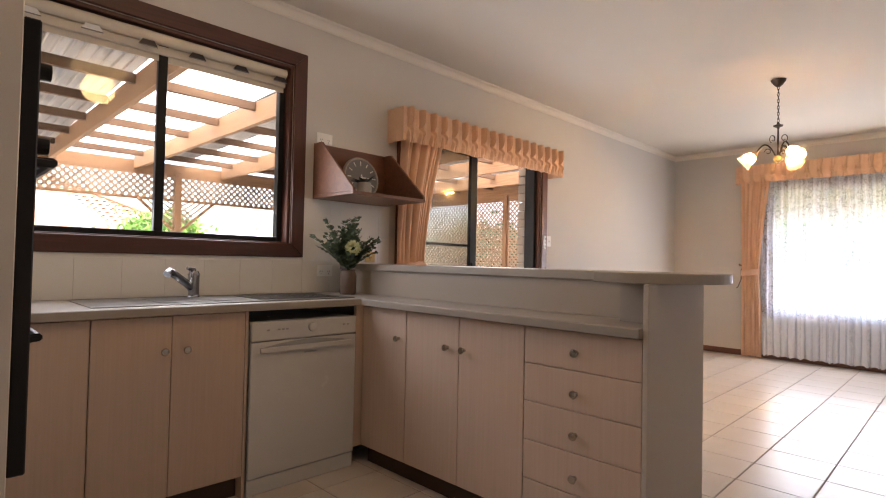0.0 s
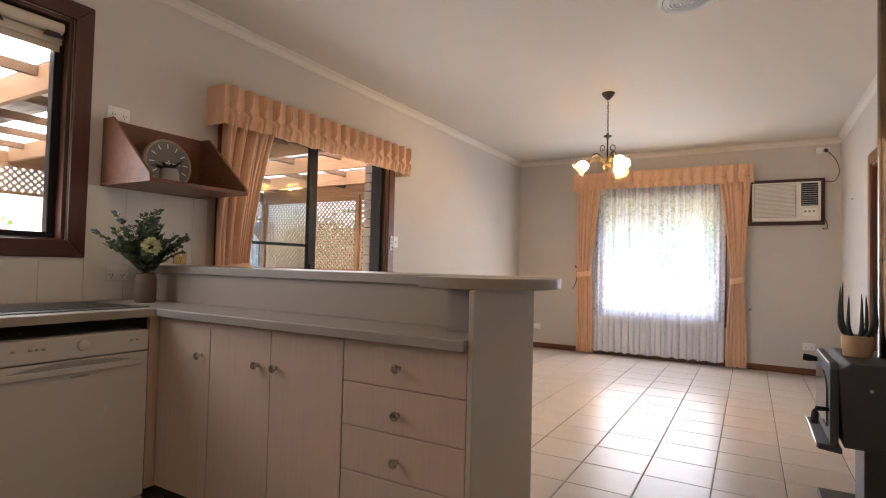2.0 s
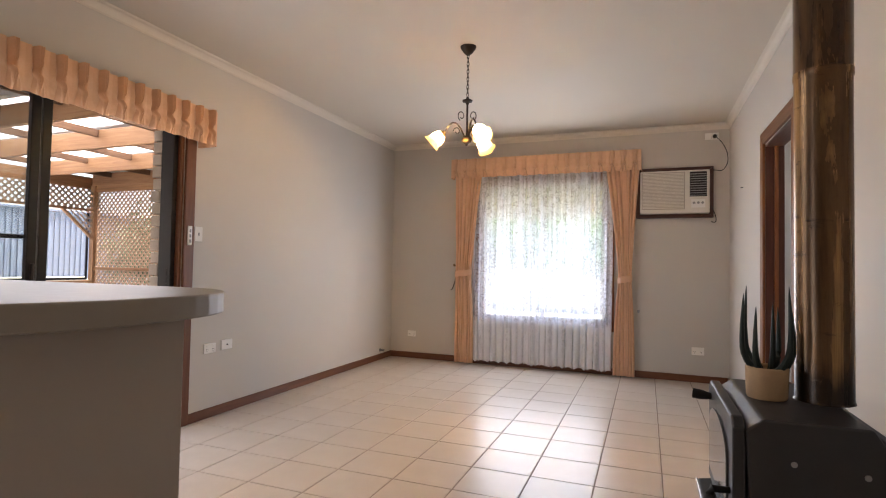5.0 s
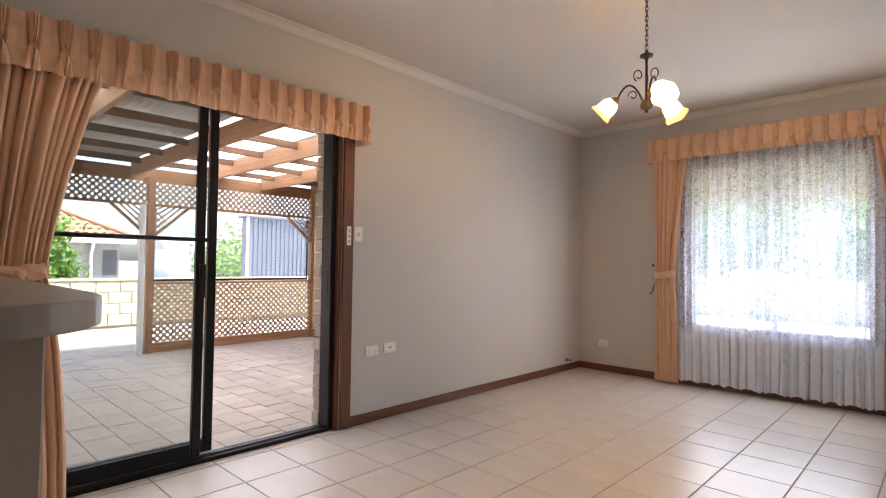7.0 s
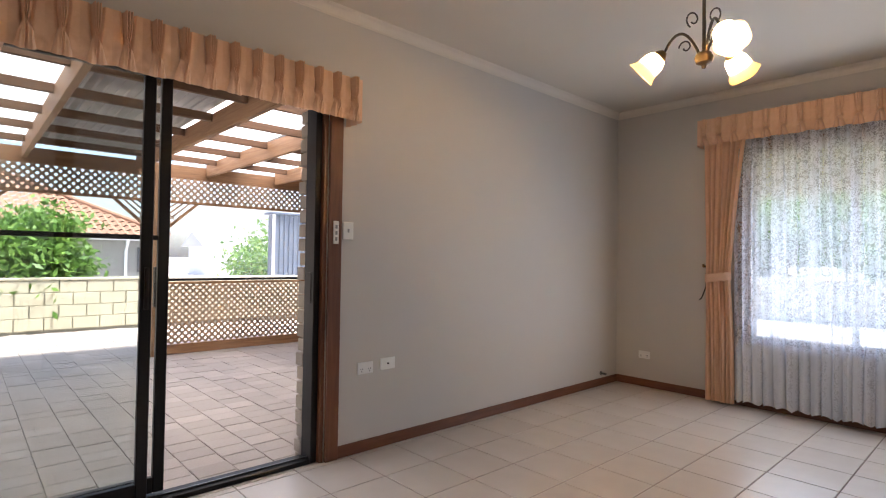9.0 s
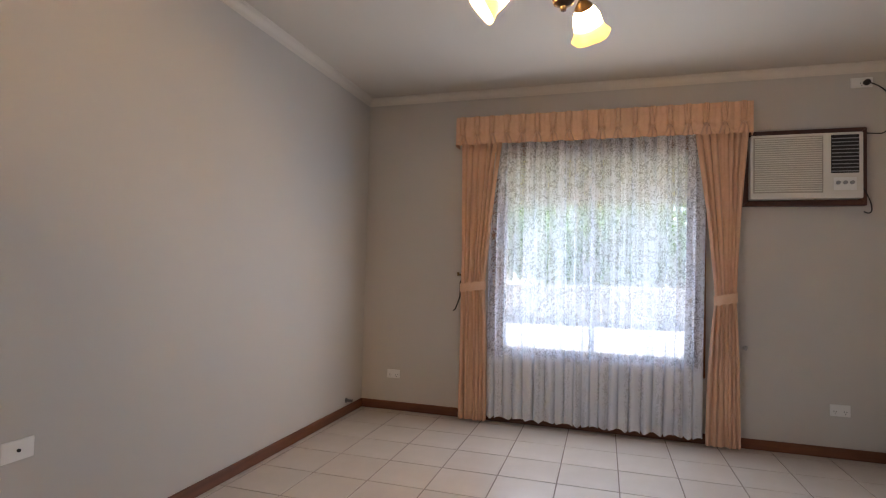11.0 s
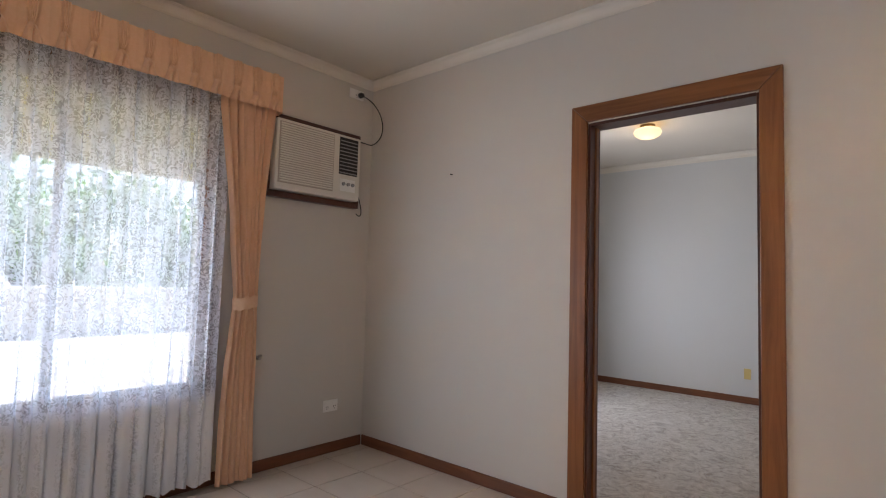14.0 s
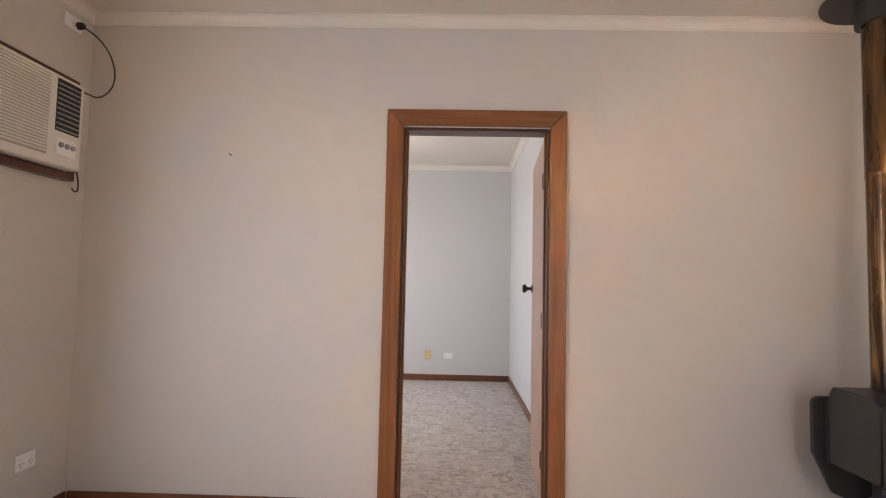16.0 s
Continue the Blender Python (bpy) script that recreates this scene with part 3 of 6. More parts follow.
part("stop", new_box((R + 0.05, DO[1] - 0.022, 0), (R + 0.075, DO[1] - 0.012, 2.046)), M_OAK["z"], doorway)
part("stop", new_box((R + 0.05, DO[0] + 0.012, 0), (R + 0.075, DO[0] + 0.022, 2.046)), M_OAK["z"], doorway)
leaf_y = DO[0] + 0.014
swing = pose(BX0 + 0.006, leaf_y, 0.015, 0, 0, -4)
leaf = thing("door_leaf", "flush timber veneer door standing open against the wall", "door", swing)
part("panel", new_box((0, -0.036, 0), (0.78, 0, 2.015), 0.002), M_DOOR, leaf)
knob = part("door_knob", new_lathe([(0.0, 0.0), (0.026, 0.002), (0.026, 0.008), (0.011, 0.012), (0.012, 0.035), (0.027, 0.048), (0.03, 0.06), (0.022, 0.07), (0, 0.072)], 20, pose(0.72, 0, 1.17, -90, 0, 0)), M_KNOBWOOD, leaf, "dark turned door knob", True)
for hz in (0.25, 1.0, 1.78):
    part("hinge", new_lathe([(0.006, -0.045), (0.006, 0.045)], 10, pose(-0.006, 0.004, hz)), M_STEEL, leaf, "steel butt hinge")

# kitchen window
kw = thing("window_1", "dark timber framed sliding window over the sink", "window", kind="structure")
moulded((0.06, 1.70, 1.137, 2.417), 0.085, 0.022, "x", L, 1, M_DARKTRIM, "lrtb", kw)
for lo, hi, ax in (((L - 0.12, KW[0], KW[2]), (L - 0.002, KW[0] + 0.02, KW[3]), "z"), ((L - 0.12, KW[1] - 0.02, KW[2]), (L - 0.002, KW[1], KW[3]), "z"), ((L - 0.12, KW[0] + 0.02, KW[3] - 0.02), (L - 0.002, KW[1] - 0.02, KW[3]), "y"), ((L - 0.12, KW[0] + 0.02, KW[2]), (L - 0.002, KW[1] - 0.02, KW[2] + 0.02), "y")):
    part("reveal", new_box(lo, hi, 0.002), M_DARKTRIM[ax], kw)
gx = L - 0.085
for lo, hi in (((gx - 0.03, KW[0] + 0.02, KW[2] + 0.02), (gx + 0.02, KW[0] + 0.055, KW[3] - 0.02)), ((gx - 0.03, KW[1] - 0.055, KW[2] + 0.02), (gx + 0.02, KW[1] - 0.02, KW[3] - 0.02)), ((gx - 0.03, KW[0] + 0.055, KW[2] + 0.02), (gx + 0.02, KW[1] - 0.055, KW[2] + 0.05)), ((gx - 0.03, KW[0] + 0.055, KW[3] - 0.05), (gx + 0.02, KW[1] - 0.055, KW[3] - 0.02)), ((gx - 0.012, 0.86, KW[2] + 0.05), (gx + 0.026, 0.905, KW[3] - 0.05))):
    part("window_frame", new_box(lo, hi, 0.003), M_BLACK, kw, "black aluminium frame")
for a, b, off in ((KW[0] + 0.05, 0.88, 0.008), (0.88, KW[1] - 0.05, -0.012)):
    p = part("pane", new_box((gx + off, a, KW[2] + 0.045), (gx + off + 0.004, b, KW[3] - 0.045)), M_GLASS, kw)
    p.visible_shadow = False

# north window
def sash_window(name, w, y, label):
    x0, x1, z0, z1 = w
    win = thing(name, label, "window", kind="structure")
    moulded((x0 - 0.075, x1 + 0.075, z0 - 0.075, z1 + 0.075), 0.075, 0.018, "y", y, -1, M_OAK, "lrtb", win)
    for lo, hi, ax in (((x0, y, z0), (x0 + 0.018, y + 0.1, z1), "z"), ((x1 - 0.018, y, z0), (x1, y + 0.1, z1), "z"), ((x0 + 0.018, y, z1 - 0.018), (x1 - 0.018, y + 0.1, z1), "x"), ((x0 + 0.018, y, z0), (x1 - 0.018, y + 0.1, z0 + 0.018), "x")):
        part("reveal", new_box(lo, hi, 0.002), M_OAK[ax], win)
    mid = (x0 + x1) / 2
    for lo, hi in (((x0 + 0.018, z0 + 0.018), (x0 + 0.05, z1 - 0.018)), ((x1 - 0.05, z0 + 0.018), (x1 - 0.018, z1 - 0.018)), ((x0 + 0.05, z0 + 0.018), (x1 - 0.05, z0 + 0.05)), ((x0 + 0.05, z1 - 0.05), (x1 - 0.05, z1 - 0.018)), ((mid - 0.022, z0 + 0.05), (mid + 0.022, z1 - 0.05))):
        part("window_frame", new_box((lo[0], y + 0.05, lo[1]), (hi[0], y + 0.085, hi[1]), 0.003), M_WPAINT, win, "white aluminium sash")
    p = part("pane", new_box((x0 + 0.045, y + 0.066, z0 + 0.045), (x1 - 0.045, y + 0.07, z1 - 0.045)), M_GLASS, win)
    p.visible_shadow = False
    return win


sash_window("window_2", NW, N, "honey timber framed window behind white lace")
sash_window("window_3", BW, BY1, "honey timber framed bedroom window behind lace")


def roller_shutter(w, y, low, label):
    x0, x1, z0, z1 = w
    th = thing("roller_shutter", label, "shutter")
    z = z1 + 0.06
    while z > low:
        part("slat", new_box((x0 - 0.05, y, z - (0.0362 if z > z1 - 0.26 else 0.04)), (x1 + 0.05, y + 0.012, z), 0.0006), M_SHUTTER, th)
        z -= 0.040
    part("bottom_bar", new_box((x0 - 0.05, y - 0.002, z - 0.03), (x1 + 0.05, y + 0.016, z), 0.004), M_SHUTTER, th)
    part("guide", new_box((x0 - 0.08, y - 0.01, z0 - 0.1), (x0 - 0.05, y + 0.03, z1 + 0.1), 0.003), M_SHUTTER, th)
    part("guide", new_box((x1 + 0.05, y - 0.01, z0 - 0.1), (x1 + 0.08, y + 0.03, z1 + 0.1), 0.003), M_SHUTTER, th)


roller_shutter(NW, N + 0.16, 1.80, "cream roller shutter drawn part way down outside")
roller_shutter(BW, BY1 + 0.16, 1.80, "cream roller shutter outside the bedroom window")

# sliding door
sd = thing("door_2", "black aluminium sliding patio door standing half open", "door", kind="structure")
moulded((2.46, 4.392, 0.0, 2.205), 0.085, 0.02, "x", L, 1, M_TRIM, "lrt", sd)
part("jamb", new_box((L - 0.1, SD[1] - 0.022, 0), (L, SD[1] + 0.004, 2.15), 0.002), M_TRIM["z"], sd)
part("jamb", new_box((L - 0.1, SD[0] - 0.004, 0), (L, SD[0] + 0.022, 2.15), 0.002), M_TRIM["z"], sd)
part("head_jamb", new_box((L - 0.1, SD[0] + 0.022, 2.132), (L, SD[1] - 0.022, 2.152), 0.002), M_TRIM["y"], sd)
fx0, fx1 = L - 0.145, L - 0.03
for lo, hi in (((fx0, SD[1] - 0.06, 0.0), (fx1, SD[1] - 0.022, 2.132)), ((fx0, SD[0] + 0.022, 0.0), (fx1, SD[0] + 0.06, 2.132)), ((fx0, SD[0] + 0.06, 2.10), (fx1, SD[1] - 0.06, 2.132))):
    part("frame", new_box(lo, hi, 0.004), M_BLACK, sd)
part("track", new_box((fx0, SD[0] + 0.06, -0.002), (fx1, SD[1] - 0.06, 0.022), 0.003), M_BLACK, sd, "black aluminium floor track")
part("track_rib", new_box((L - 0.075, SD[0] + 0.06, 0.0222), (L - 0.069, SD[1] - 0.06, 0.032)), M_STEEL, sd, "bright aluminium track rib")


def door_panel(name, px, a, b, rail):
    for lo, hi in (((a, 0.034), (a + 0.05, 2.095)), ((b - 0.05, 0.034), (b, 2.095))):
        part("stile", new_box((px, lo[0], lo[1]), (px + 0.034, hi[0], hi[1]), 0.004), M_BLACK, sd)
    part("bottom_rail", new_box((px + 0.001, a + 0.05, 0.034), (px + 0.033, b - 0.05, 0.11), 0.003), M_BLACK, sd)
    part("top_rail", new_box((px + 0.001, a + 0.05, 2.06), (px + 0.033, b - 0.05, 2.095), 0.003), M_BLACK, sd)
    if rail:
        part("mid_rail", new_box((px + 0.004, a + 0.05, 1.262), (px + 0.03, b - 0.05, 1.285), 0.002), M_BLACK, sd)
    g = part("pane", new_box((px + 0.014, a + 0.045, 0.1), (px + 0.019, b - 0.045, 2.07)), M_TINT, sd)
    g.visible_shadow = False


door_panel("fixed", L - 0.14, SD[0] + 0.062, 3.485, True)
door_panel("slider", L - 0.096, SD[0] + 0.064, 3.40, False)
part("handle", new_box((L - 0.062, 3.365, 0.93), (L - 0.045, 3.385, 1.13), 0.005), M_BLACK, sd)
part("handle", new_box((L - 0.175, 3.43, 0.93), (L - 0.14, 3.455, 1.13), 0.005), M_BLACK, sd)
part("strike", new_box((L - 0.10, SD[1] - 0.064, 0.92), (L - 0.06, SD[1] - 0.06, 1.1), 0.001), M_BLACK, sd)

# ---- kitchen ----
BT = 0.914
KX = -2.22
KY = 1.755


def slab_outline_bench():
    return [(L, S), (KX + 0.03, S), (KX + 0.03, KY - 0.03), (-0.607, KY - 0.03), (-0.607, 2.0), (L, 2.0)]


worktop = thing("worktop", "grey-beige laminate kitchen worktop turning a corner", "worktop")
part("slab", prism(slab_outline_bench(), BT - 0.036, BT, 0.004), M_BENCH, worktop)
part("edge_strip", new_box((KX + 0.0302, S + 0.001, BT - 0.035), (KX + 0.033, KY - 0.0335, BT - 0.003), 0.001), M_BENCH, worktop)
part("edge_strip", new_box((KX + 0.034, KY - 0.033, BT - 0.035), (-0.608, KY - 0.0302, BT - 0.003), 0.001), M_BENCH, worktop)


def cabinet(name, label, front_axis, f, a0, a1, back, doors, group="base cabinets"):
    """A base unit; doors = (a0, a1, z0, z1, knob_a, knob_z)."""
    th = thing(name, label, "cabinet", group=group)
    if front_axis == "x":
        part("body", new_box((back, a0, 0.1), (f - 0.02, a1, BT - 0.037)), M_LAM, th)
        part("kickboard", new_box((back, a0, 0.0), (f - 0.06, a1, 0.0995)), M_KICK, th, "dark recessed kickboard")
    else:
        part("body", new_box((a0, f + 0.02, 0.1), (a1, back, BT - 0.037)), M_LAM, th)
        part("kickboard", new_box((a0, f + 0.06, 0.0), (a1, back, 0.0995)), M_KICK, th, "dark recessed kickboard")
    for d0, d1, z0, z1, ka, kz in doors:
        nm = "drawer_front" if (z1 - z0) < 0.3 else "door"
        if front_axis == "x":
            d = part(nm, new_box((f - 0.0195, d0 + 0.0013, z0 + 0.0013), (f, d1 - 0.0013, z1 - 0.0013), 0.002), M_LAM, th)
            m = pose(f, ka, kz, 0, 90, 0)
        else:
            d = part(nm, new_box((d0 + 0.0013, f, z0 + 0.0013), (d1 - 0.0013, f + 0.0195, z1 - 0.0013), 0.002), M_LAM, th)
            m = pose(ka, f, kz, 90, 0, 0)
        if ka is not None:
            part("knob", new_lathe([(0.009, 0.0), (0.007, 0.004), (0.006, 0.012), (0.014, 0.018), (0.0165, 0.024), (0.014, 0.029), (0, 0.031)], 18, m), M_NICKEL, d, "nickel knob", True)
    return th


Z0, Z1 = 0.105, BT - 0.04
cabinet("sink_cabinet", "pink-beige laminate sink cabinet with two doors", "x", KX, 0.463, 1.083, L + 0.01, [(0.463, 0.76, Z0, Z1, 0.728, 0.725), (0.76, 1.083, Z0, Z1, 0.818, 0.725)])
cabinet("base_cabinet", "pink-beige laminate base cabinet beside the sink", "x", KX, 0.0, 0.462, L + 0.01, [(0.0, 0.462, Z0, Z1, 0.04, 0.725)])
cabinet("corner_cabinet", "pink-beige laminate corner cabinet with one door", "y", KY, KX + 0.002, -1.844, 2.19, [(KX + 0.012, -1.844, Z0, Z1, -1.90, 0.728)])
cabinet("base_cabinet", "pink-beige laminate base cabinet with two doors", "y", KY, -1.843, -1.107, 2.19, [(-1.843, -1.476, Z0, Z1, -1.545, 0.728), (-1.476, -1.107, Z0, Z1, -1.441, 0.728)])
cabinet("drawer_cabinet", "pink-beige laminate cabinet with five drawers", "y", KY, -1.106, -0.608, 2.19, [(-1.106, -0.608, a, b, -0.864, c) for a, b, c in ((0.725, Z1, 0.795), (0.572, 0.725, 0.64), (0.416, 0.572, 0.485), (0.26, 0.416, 0.325), (Z0, 0.26, 0.18))])
part("end_panel", new_box((L + 0.01, 1.084, 0.0), (KX, 1.098, BT - 0.037)), M_LAM, bpy.data.objects["sink_cabinet"])

part("filler", new_box((KX - 0.02, 1.713, 0.1), (KX + 0.0015, KY + 0.019, BT - 0.037)), M_LAM, bpy.data.objects["corner_cabinet"])

bar = thing("breakfast_bar", "raised grey-beige laminate breakfast bar with rounded end", "bar")
out = [(L + 0.001, 1.985), (-0.81, 1.985), (-0.81, 1.77)]
for k in range(25):
    a = radians(-90 + 180 * k / 24)
    c, d = math.cos(a), math.sin(a)
    if a > 0:
        out.append((-0.72 + 0.28 * max(c, 0.0) ** 0.72, 2.05 + 0.30 * d ** 0.72))
    else:
        out.append((-0.72 + 0.28 * max(c, 0.0), 2.05 + 0.28 * d))
out += [(L + 0.001, 2.35)]
part("top", prism(out, 1.066, 1.104, 0.003), M_BENCH, bar)
part("backboard", new_box((L + 0.001, 2.002, BT + 0.0005), (-0.607, 2.022, 1.0655), 0.0), M_BARPANEL_SHADED, bar, "laminate splash panel darkened for its shade")
part("rear_panel", new_box((L + 0.001, 2.192, 0.0), (-0.607, 2.21, 1.0655)), M_BARPANEL, bar)
part("return_panel", new_box((-0.765, 1.90, BT + 0.0005), (-0.607, 2.0, 1.0655)), M_BARPANEL_SHADED, bar)
part("end_panel", new_box((-0.606, KY - 0.005, 0.0), (-0.586, 2.275, 1.0655), 0.003), M_BARPANEL, bar, "pale painted end panel")

dw = thing("dishwasher", "white freestanding dishwasher under the worktop", "dishwasher")
part("body", new_box((L + 0.05, 1.105, 0.02), (KX - 0.05, 1.71, 0.82)), M_WHITE, dw)
part("door", new_box((KX - 0.019, 1.108, 0.082), (KX + 0.012, 1.707, 0.725), 0.006, 2), M_WHITE, dw)
cp = part("control_panel", new_box((KX - 0.019, 1.108, 0.728), (KX + 0.014, 1.707, 0.822), 0.008, 2), M_WHITE, dw)
part("plinth", new_box((KX - 0.019, 1.108, 0.0), (KX + 0.004, 1.707, 0.077), 0.004), M_WHITE, dw)


# Grey sheet on the door face that paints the shade in the grip.
def grip_slot(u, v):
    y = 1.17 + 0.48 * u
    return (KX + 0.0124, y, 0.698 + 0.024 * v * (1 - (2 * u - 1) ** 2))


part("grip_slot", sheet(grip_slot, 24, 2, 0.002), M_GREYPLASTIC, dw, "grey curved sheet standing in for the shade of the grip")
part("grip_lip", new_box((KX + 0.0115, 1.15, 0.672), (KX + 0.026, 1.67, 0.6975), 0.003, 2), M_WHITE, dw, "white grip lip")
part("dial", new_lathe([(0.024, 0), (0.022, 0.014), (0.018, 0.017), (0, 0.018)], 22, pose(KX + 0.014, 1.43, 0.782, 0, 90, 0)), M_WHITE, cp, "round white programme dial", True)
for yy in (1.185, 1.24, 1.262, 1.284, 1.62, 1.645):
    part("button", new_box((KX + 0.014, yy, 0.777), (KX + 0.018, yy + 0.013, 0.785), 0.001), M_GREYPLASTIC, cp)
part("badge", new_box((KX + 0.012, 1.39, 0.652), (KX + 0.0135, 1.46, 0.659)), M_GREYPLASTIC, dw)

sink = thing("sink", "stainless steel inset sink with drainboard", "sink")
so = [(-2.70, 0.47), (-2.27, 0.47), (-2.27, 1.74), (-2.70, 1.74)]
part("rim", prism(so, BT + 0.0005, BT + 0.005, 0.002), M_STEEL, sink)
part("bowl", new_box((-2.62, 0.75, BT + 0.0052), (-2.36, 1.08, BT + 0.007), 0.0008), M_STEEL, sink)
for k in range(9):
    part("drain_ridge", new_box((-2.63 + 0.035 * k, 1.2, BT + 0.0052), (-2.62 + 0.035 * k, 1.68, BT + 0.009), 0.001), M_STEEL, sink)
tap = thing("tap", "chrome single lever mixer tap", "tap", pose(-2.655, 1.0, BT + 0.005))
part("body", new_lathe([(0.034, 0), (0.032, 0.006), (0.027, 0.01), (0.027, 0.10), (0.03, 0.115), (0.022, 0.135), (0, 0.137)], 20), M_CHROME, tap, "", True)
part("spout", new_tube([(0.0, -0.01, 0.045), (0.03, -0.05, 0.075), (0.08, -0.12, 0.118), (0.11, -0.155, 0.135), (0.122, -0.17, 0.122)], 0.019, 12), M_CHROME, tap, "", True)
part("lever", new_tube([(0, 0, 0.128), (-0.002, 0.0, 0.14), (0.03, -0.045, 0.15)], lambda u: 0.013 - 0.004 * u, 10), M_CHROME, tap, "", True)

# wall oven tower
tower = thing("oven_tower", "tall beige laminate cabinet holding a black wall oven", "cabinet")
part("body", new_box((-1.72, S + 0.001, 0.0), (-1.12, 0.108, 2.25), 0.002), M_WALL, tower)
oven = part("oven_front", new_box((-1.70, 0.1085, 0.69), (-1.13, 0.138, 1.60), 0.003), M_BLACK, tower, "black glass oven front")
for z in (1.52, 1.36):
    part("oven_knob", new_lathe([(0.02, 0), (0.018, 0.03), (0, 0.031)], 16, pose(-1.22, 0.138, z, -90, 0, 0)), M_BLACK, oven)
part("oven_handle", new_tube([(-1.19, 0.138, 0.95), (-1.19, 0.158, 0.953), (-1.65, 0.158, 0.953), (-1.65, 0.138, 0.95)], 0.009), M_BLACK, oven)
part("oven_handle", new_tube([(-1.16, 0.138, 1.315), (-1.16, 0.166, 1.318), (-1.65, 0.166, 1.318), (-1.65, 0.138, 1.315)], 0.011), M_BLACK, oven)

# roller blind
blind = thing("roller_blind", "cream roller blind rolled up inside the window head", "blind")
part("roll", new_lathe([(0.03, 0), (0.03, 1.40)], 18, pose(L - 0.035, KW[0] + 0.03, 2.272, -90, 0, 0)), M_BLIND, blind, "", True)
part("hem", new_box((L - 0.06, KW[0] + 0.035, 2.195), (L - 0.045, KW[1] - 0.03, 2.242), 0.005), M_BLIND, blind, "cream hem bar")
part("cloth", new_box((L - 0.066, KW[0] + 0.04, 2.165), (L - 0.063, KW[1] - 0.035, 2.25)), M_BLIND, blind)
# Plates stand for hem cutouts: two white for bright outdoors, the rest dark.
for k in range(6):
    yy = 0.30 + 0.245 * k
    cl = part("clip", prism([(yy - 0.045, 2.212), (yy + 0.045, 2.212), (yy + 0.028, 2.238), (yy - 0.028, 2.238)], L - 0.005, L - 0.0, 0.0, "x"), M_WPAINT if k < 2 else M_KNOBWOOD, blind, "white plate for the bright outdoors through a hem cutout" if k < 2 else "dark plate for the frame seen through a hem cutout")
    part("clip_edge", new_box((L - 0.005, yy - 0.046, 2.207), (L + 0.001, yy + 0.046, 2.2115), 0.001), M_STEEL, cl, "bright cutout edge")

# corner shelf with clock
shelf = thing("wall_shelf", "brown timber wall shelf with sloping side boards", "shelf")
y0, y1 = 1.768, 2.345
part("base_board", new_box((L + 0.016, y0, 1.515), (L + 0.445, y1, 1.535), 0.002), M_SHELF, shelf)
part("back_board", new_box((L + 0.002, y0, 1.515), (L + 0.0155, y1, 1.872), 0.001), M_SHELF, shelf)
part("side_board", prism([(L + 0.016, 1.5355), (L + 0.44, 1.5355), (L + 0.44, 1.552), (L + 0.09, 1.87), (L + 0.016, 1.87)], y0, y0 + 0.016, 0.0, "y"), M_SHELF, shelf)
part("side_board", prism([(L + 0.016, 1.5355), (L + 0.44, 1.5355), (L + 0.44, 1.552), (L + 0.09, 1.87), (L + 0.016, 1.87)], y1 - 0.016, y1, 0.0, "y"), M_SHELF, shelf)
clock_m = pose(L + 0.10, 2.07, 1.535 + 0.14, 0, 80, 0) 
clock = thing("clock", "round grey-faced clock with pale marks leaning on the shelf", "clock", clock_m)
part("case", new_lathe([(0.13, -0.012), (0.14, -0.01), (0.14, 0.012), (0.134, 0.018), (0.126, 0.012)], 40), M_CLOCKRIM, clock, "tan rim", True)
part("dial", new_lathe([(0.0, 0.0118), (0.127, 0.0121)], 40), M_CLOCKFACE, clock, "grey dial")
for k in range(12):
    a = math.pi / 6 * k
    part("hour_mark", (lambda b: (bmesh.ops.transform(b, matrix=Matrix.Rotation(a, 4, "Z"), verts=b.verts), b)[1])(new_box((0.085, -0.003, 0.0125), (0.113, 0.003, 0.0145))), M_CLOCKMARK, clock)
for a, ln, w in ((radians(5), 0.095, 0.003), (radians(88), 0.062, 0.004)):
    part("hand_pointer", (lambda b: (bmesh.ops.transform(b, matrix=Matrix.Rotation(a, 4, "Z"), verts=b.verts), b)[1])(new_box((-0.02, -w, 0.0148), (ln, w, 0.0165))), M_CLOCKMARK, clock)
figure = solid("candle_cup", new_lathe([(0.0, 0), (0.03, 0), (0.032, 0.03), (0.028, 0.055), (0.024, 0.055), (0.024, 0.01), (0, 0.01)], 20, pose(L + 0.27, 1.975, 1.536) @ Matrix.Scale(1.5, 4)), M_GREYPLASTIC, "small grey metal cup on the shelf", "cup", smooth=True)

# vase with dried flowers
vase = thing("vase", "brown stoneware vase with dusty green foliage", "vase", pose(-2.55, 1.885, BT))
part("pot", new_lathe([(0, 0), (0.045, 0), (0.05, 0.01), (0.05, 0.12), (0.042, 0.145), (0.045, 0.15), (0.036, 0.15), (0.036, 0.1), (0, 0.1)], 24), M_VASE, vase, "", True)


def leaf_quad(bm, p, d, length, width, n=None):
    """One pointed leaf of four triangles with a fold."""
    d = d.normalized()
    s = d.cross(n if n is not None else Vector((random.gauss(0, 1), random.gauss(0, 1), random.gauss(0, 1))))
    if s.length < 1e-4:
        s = d.orthogonal()
    s.normalize()
    up = s.cross(d)
    a = bm.verts.new(p)
    b = bm.verts.new(p + d * length * 0.45 + s * width + up * width * 0.3)
    c = bm.verts.new(p + d * length)
    e = bm.verts.new(p + d * length * 0.45 - s * width + up * width * 0.3)
    f = bm.verts.new(p + d * length * 0.5)
    bm.faces.new((a, b, f))
    bm.faces.new((b, c, f))
    bm.faces.new((c, e, f))
    bm.faces.new((e, a, f))


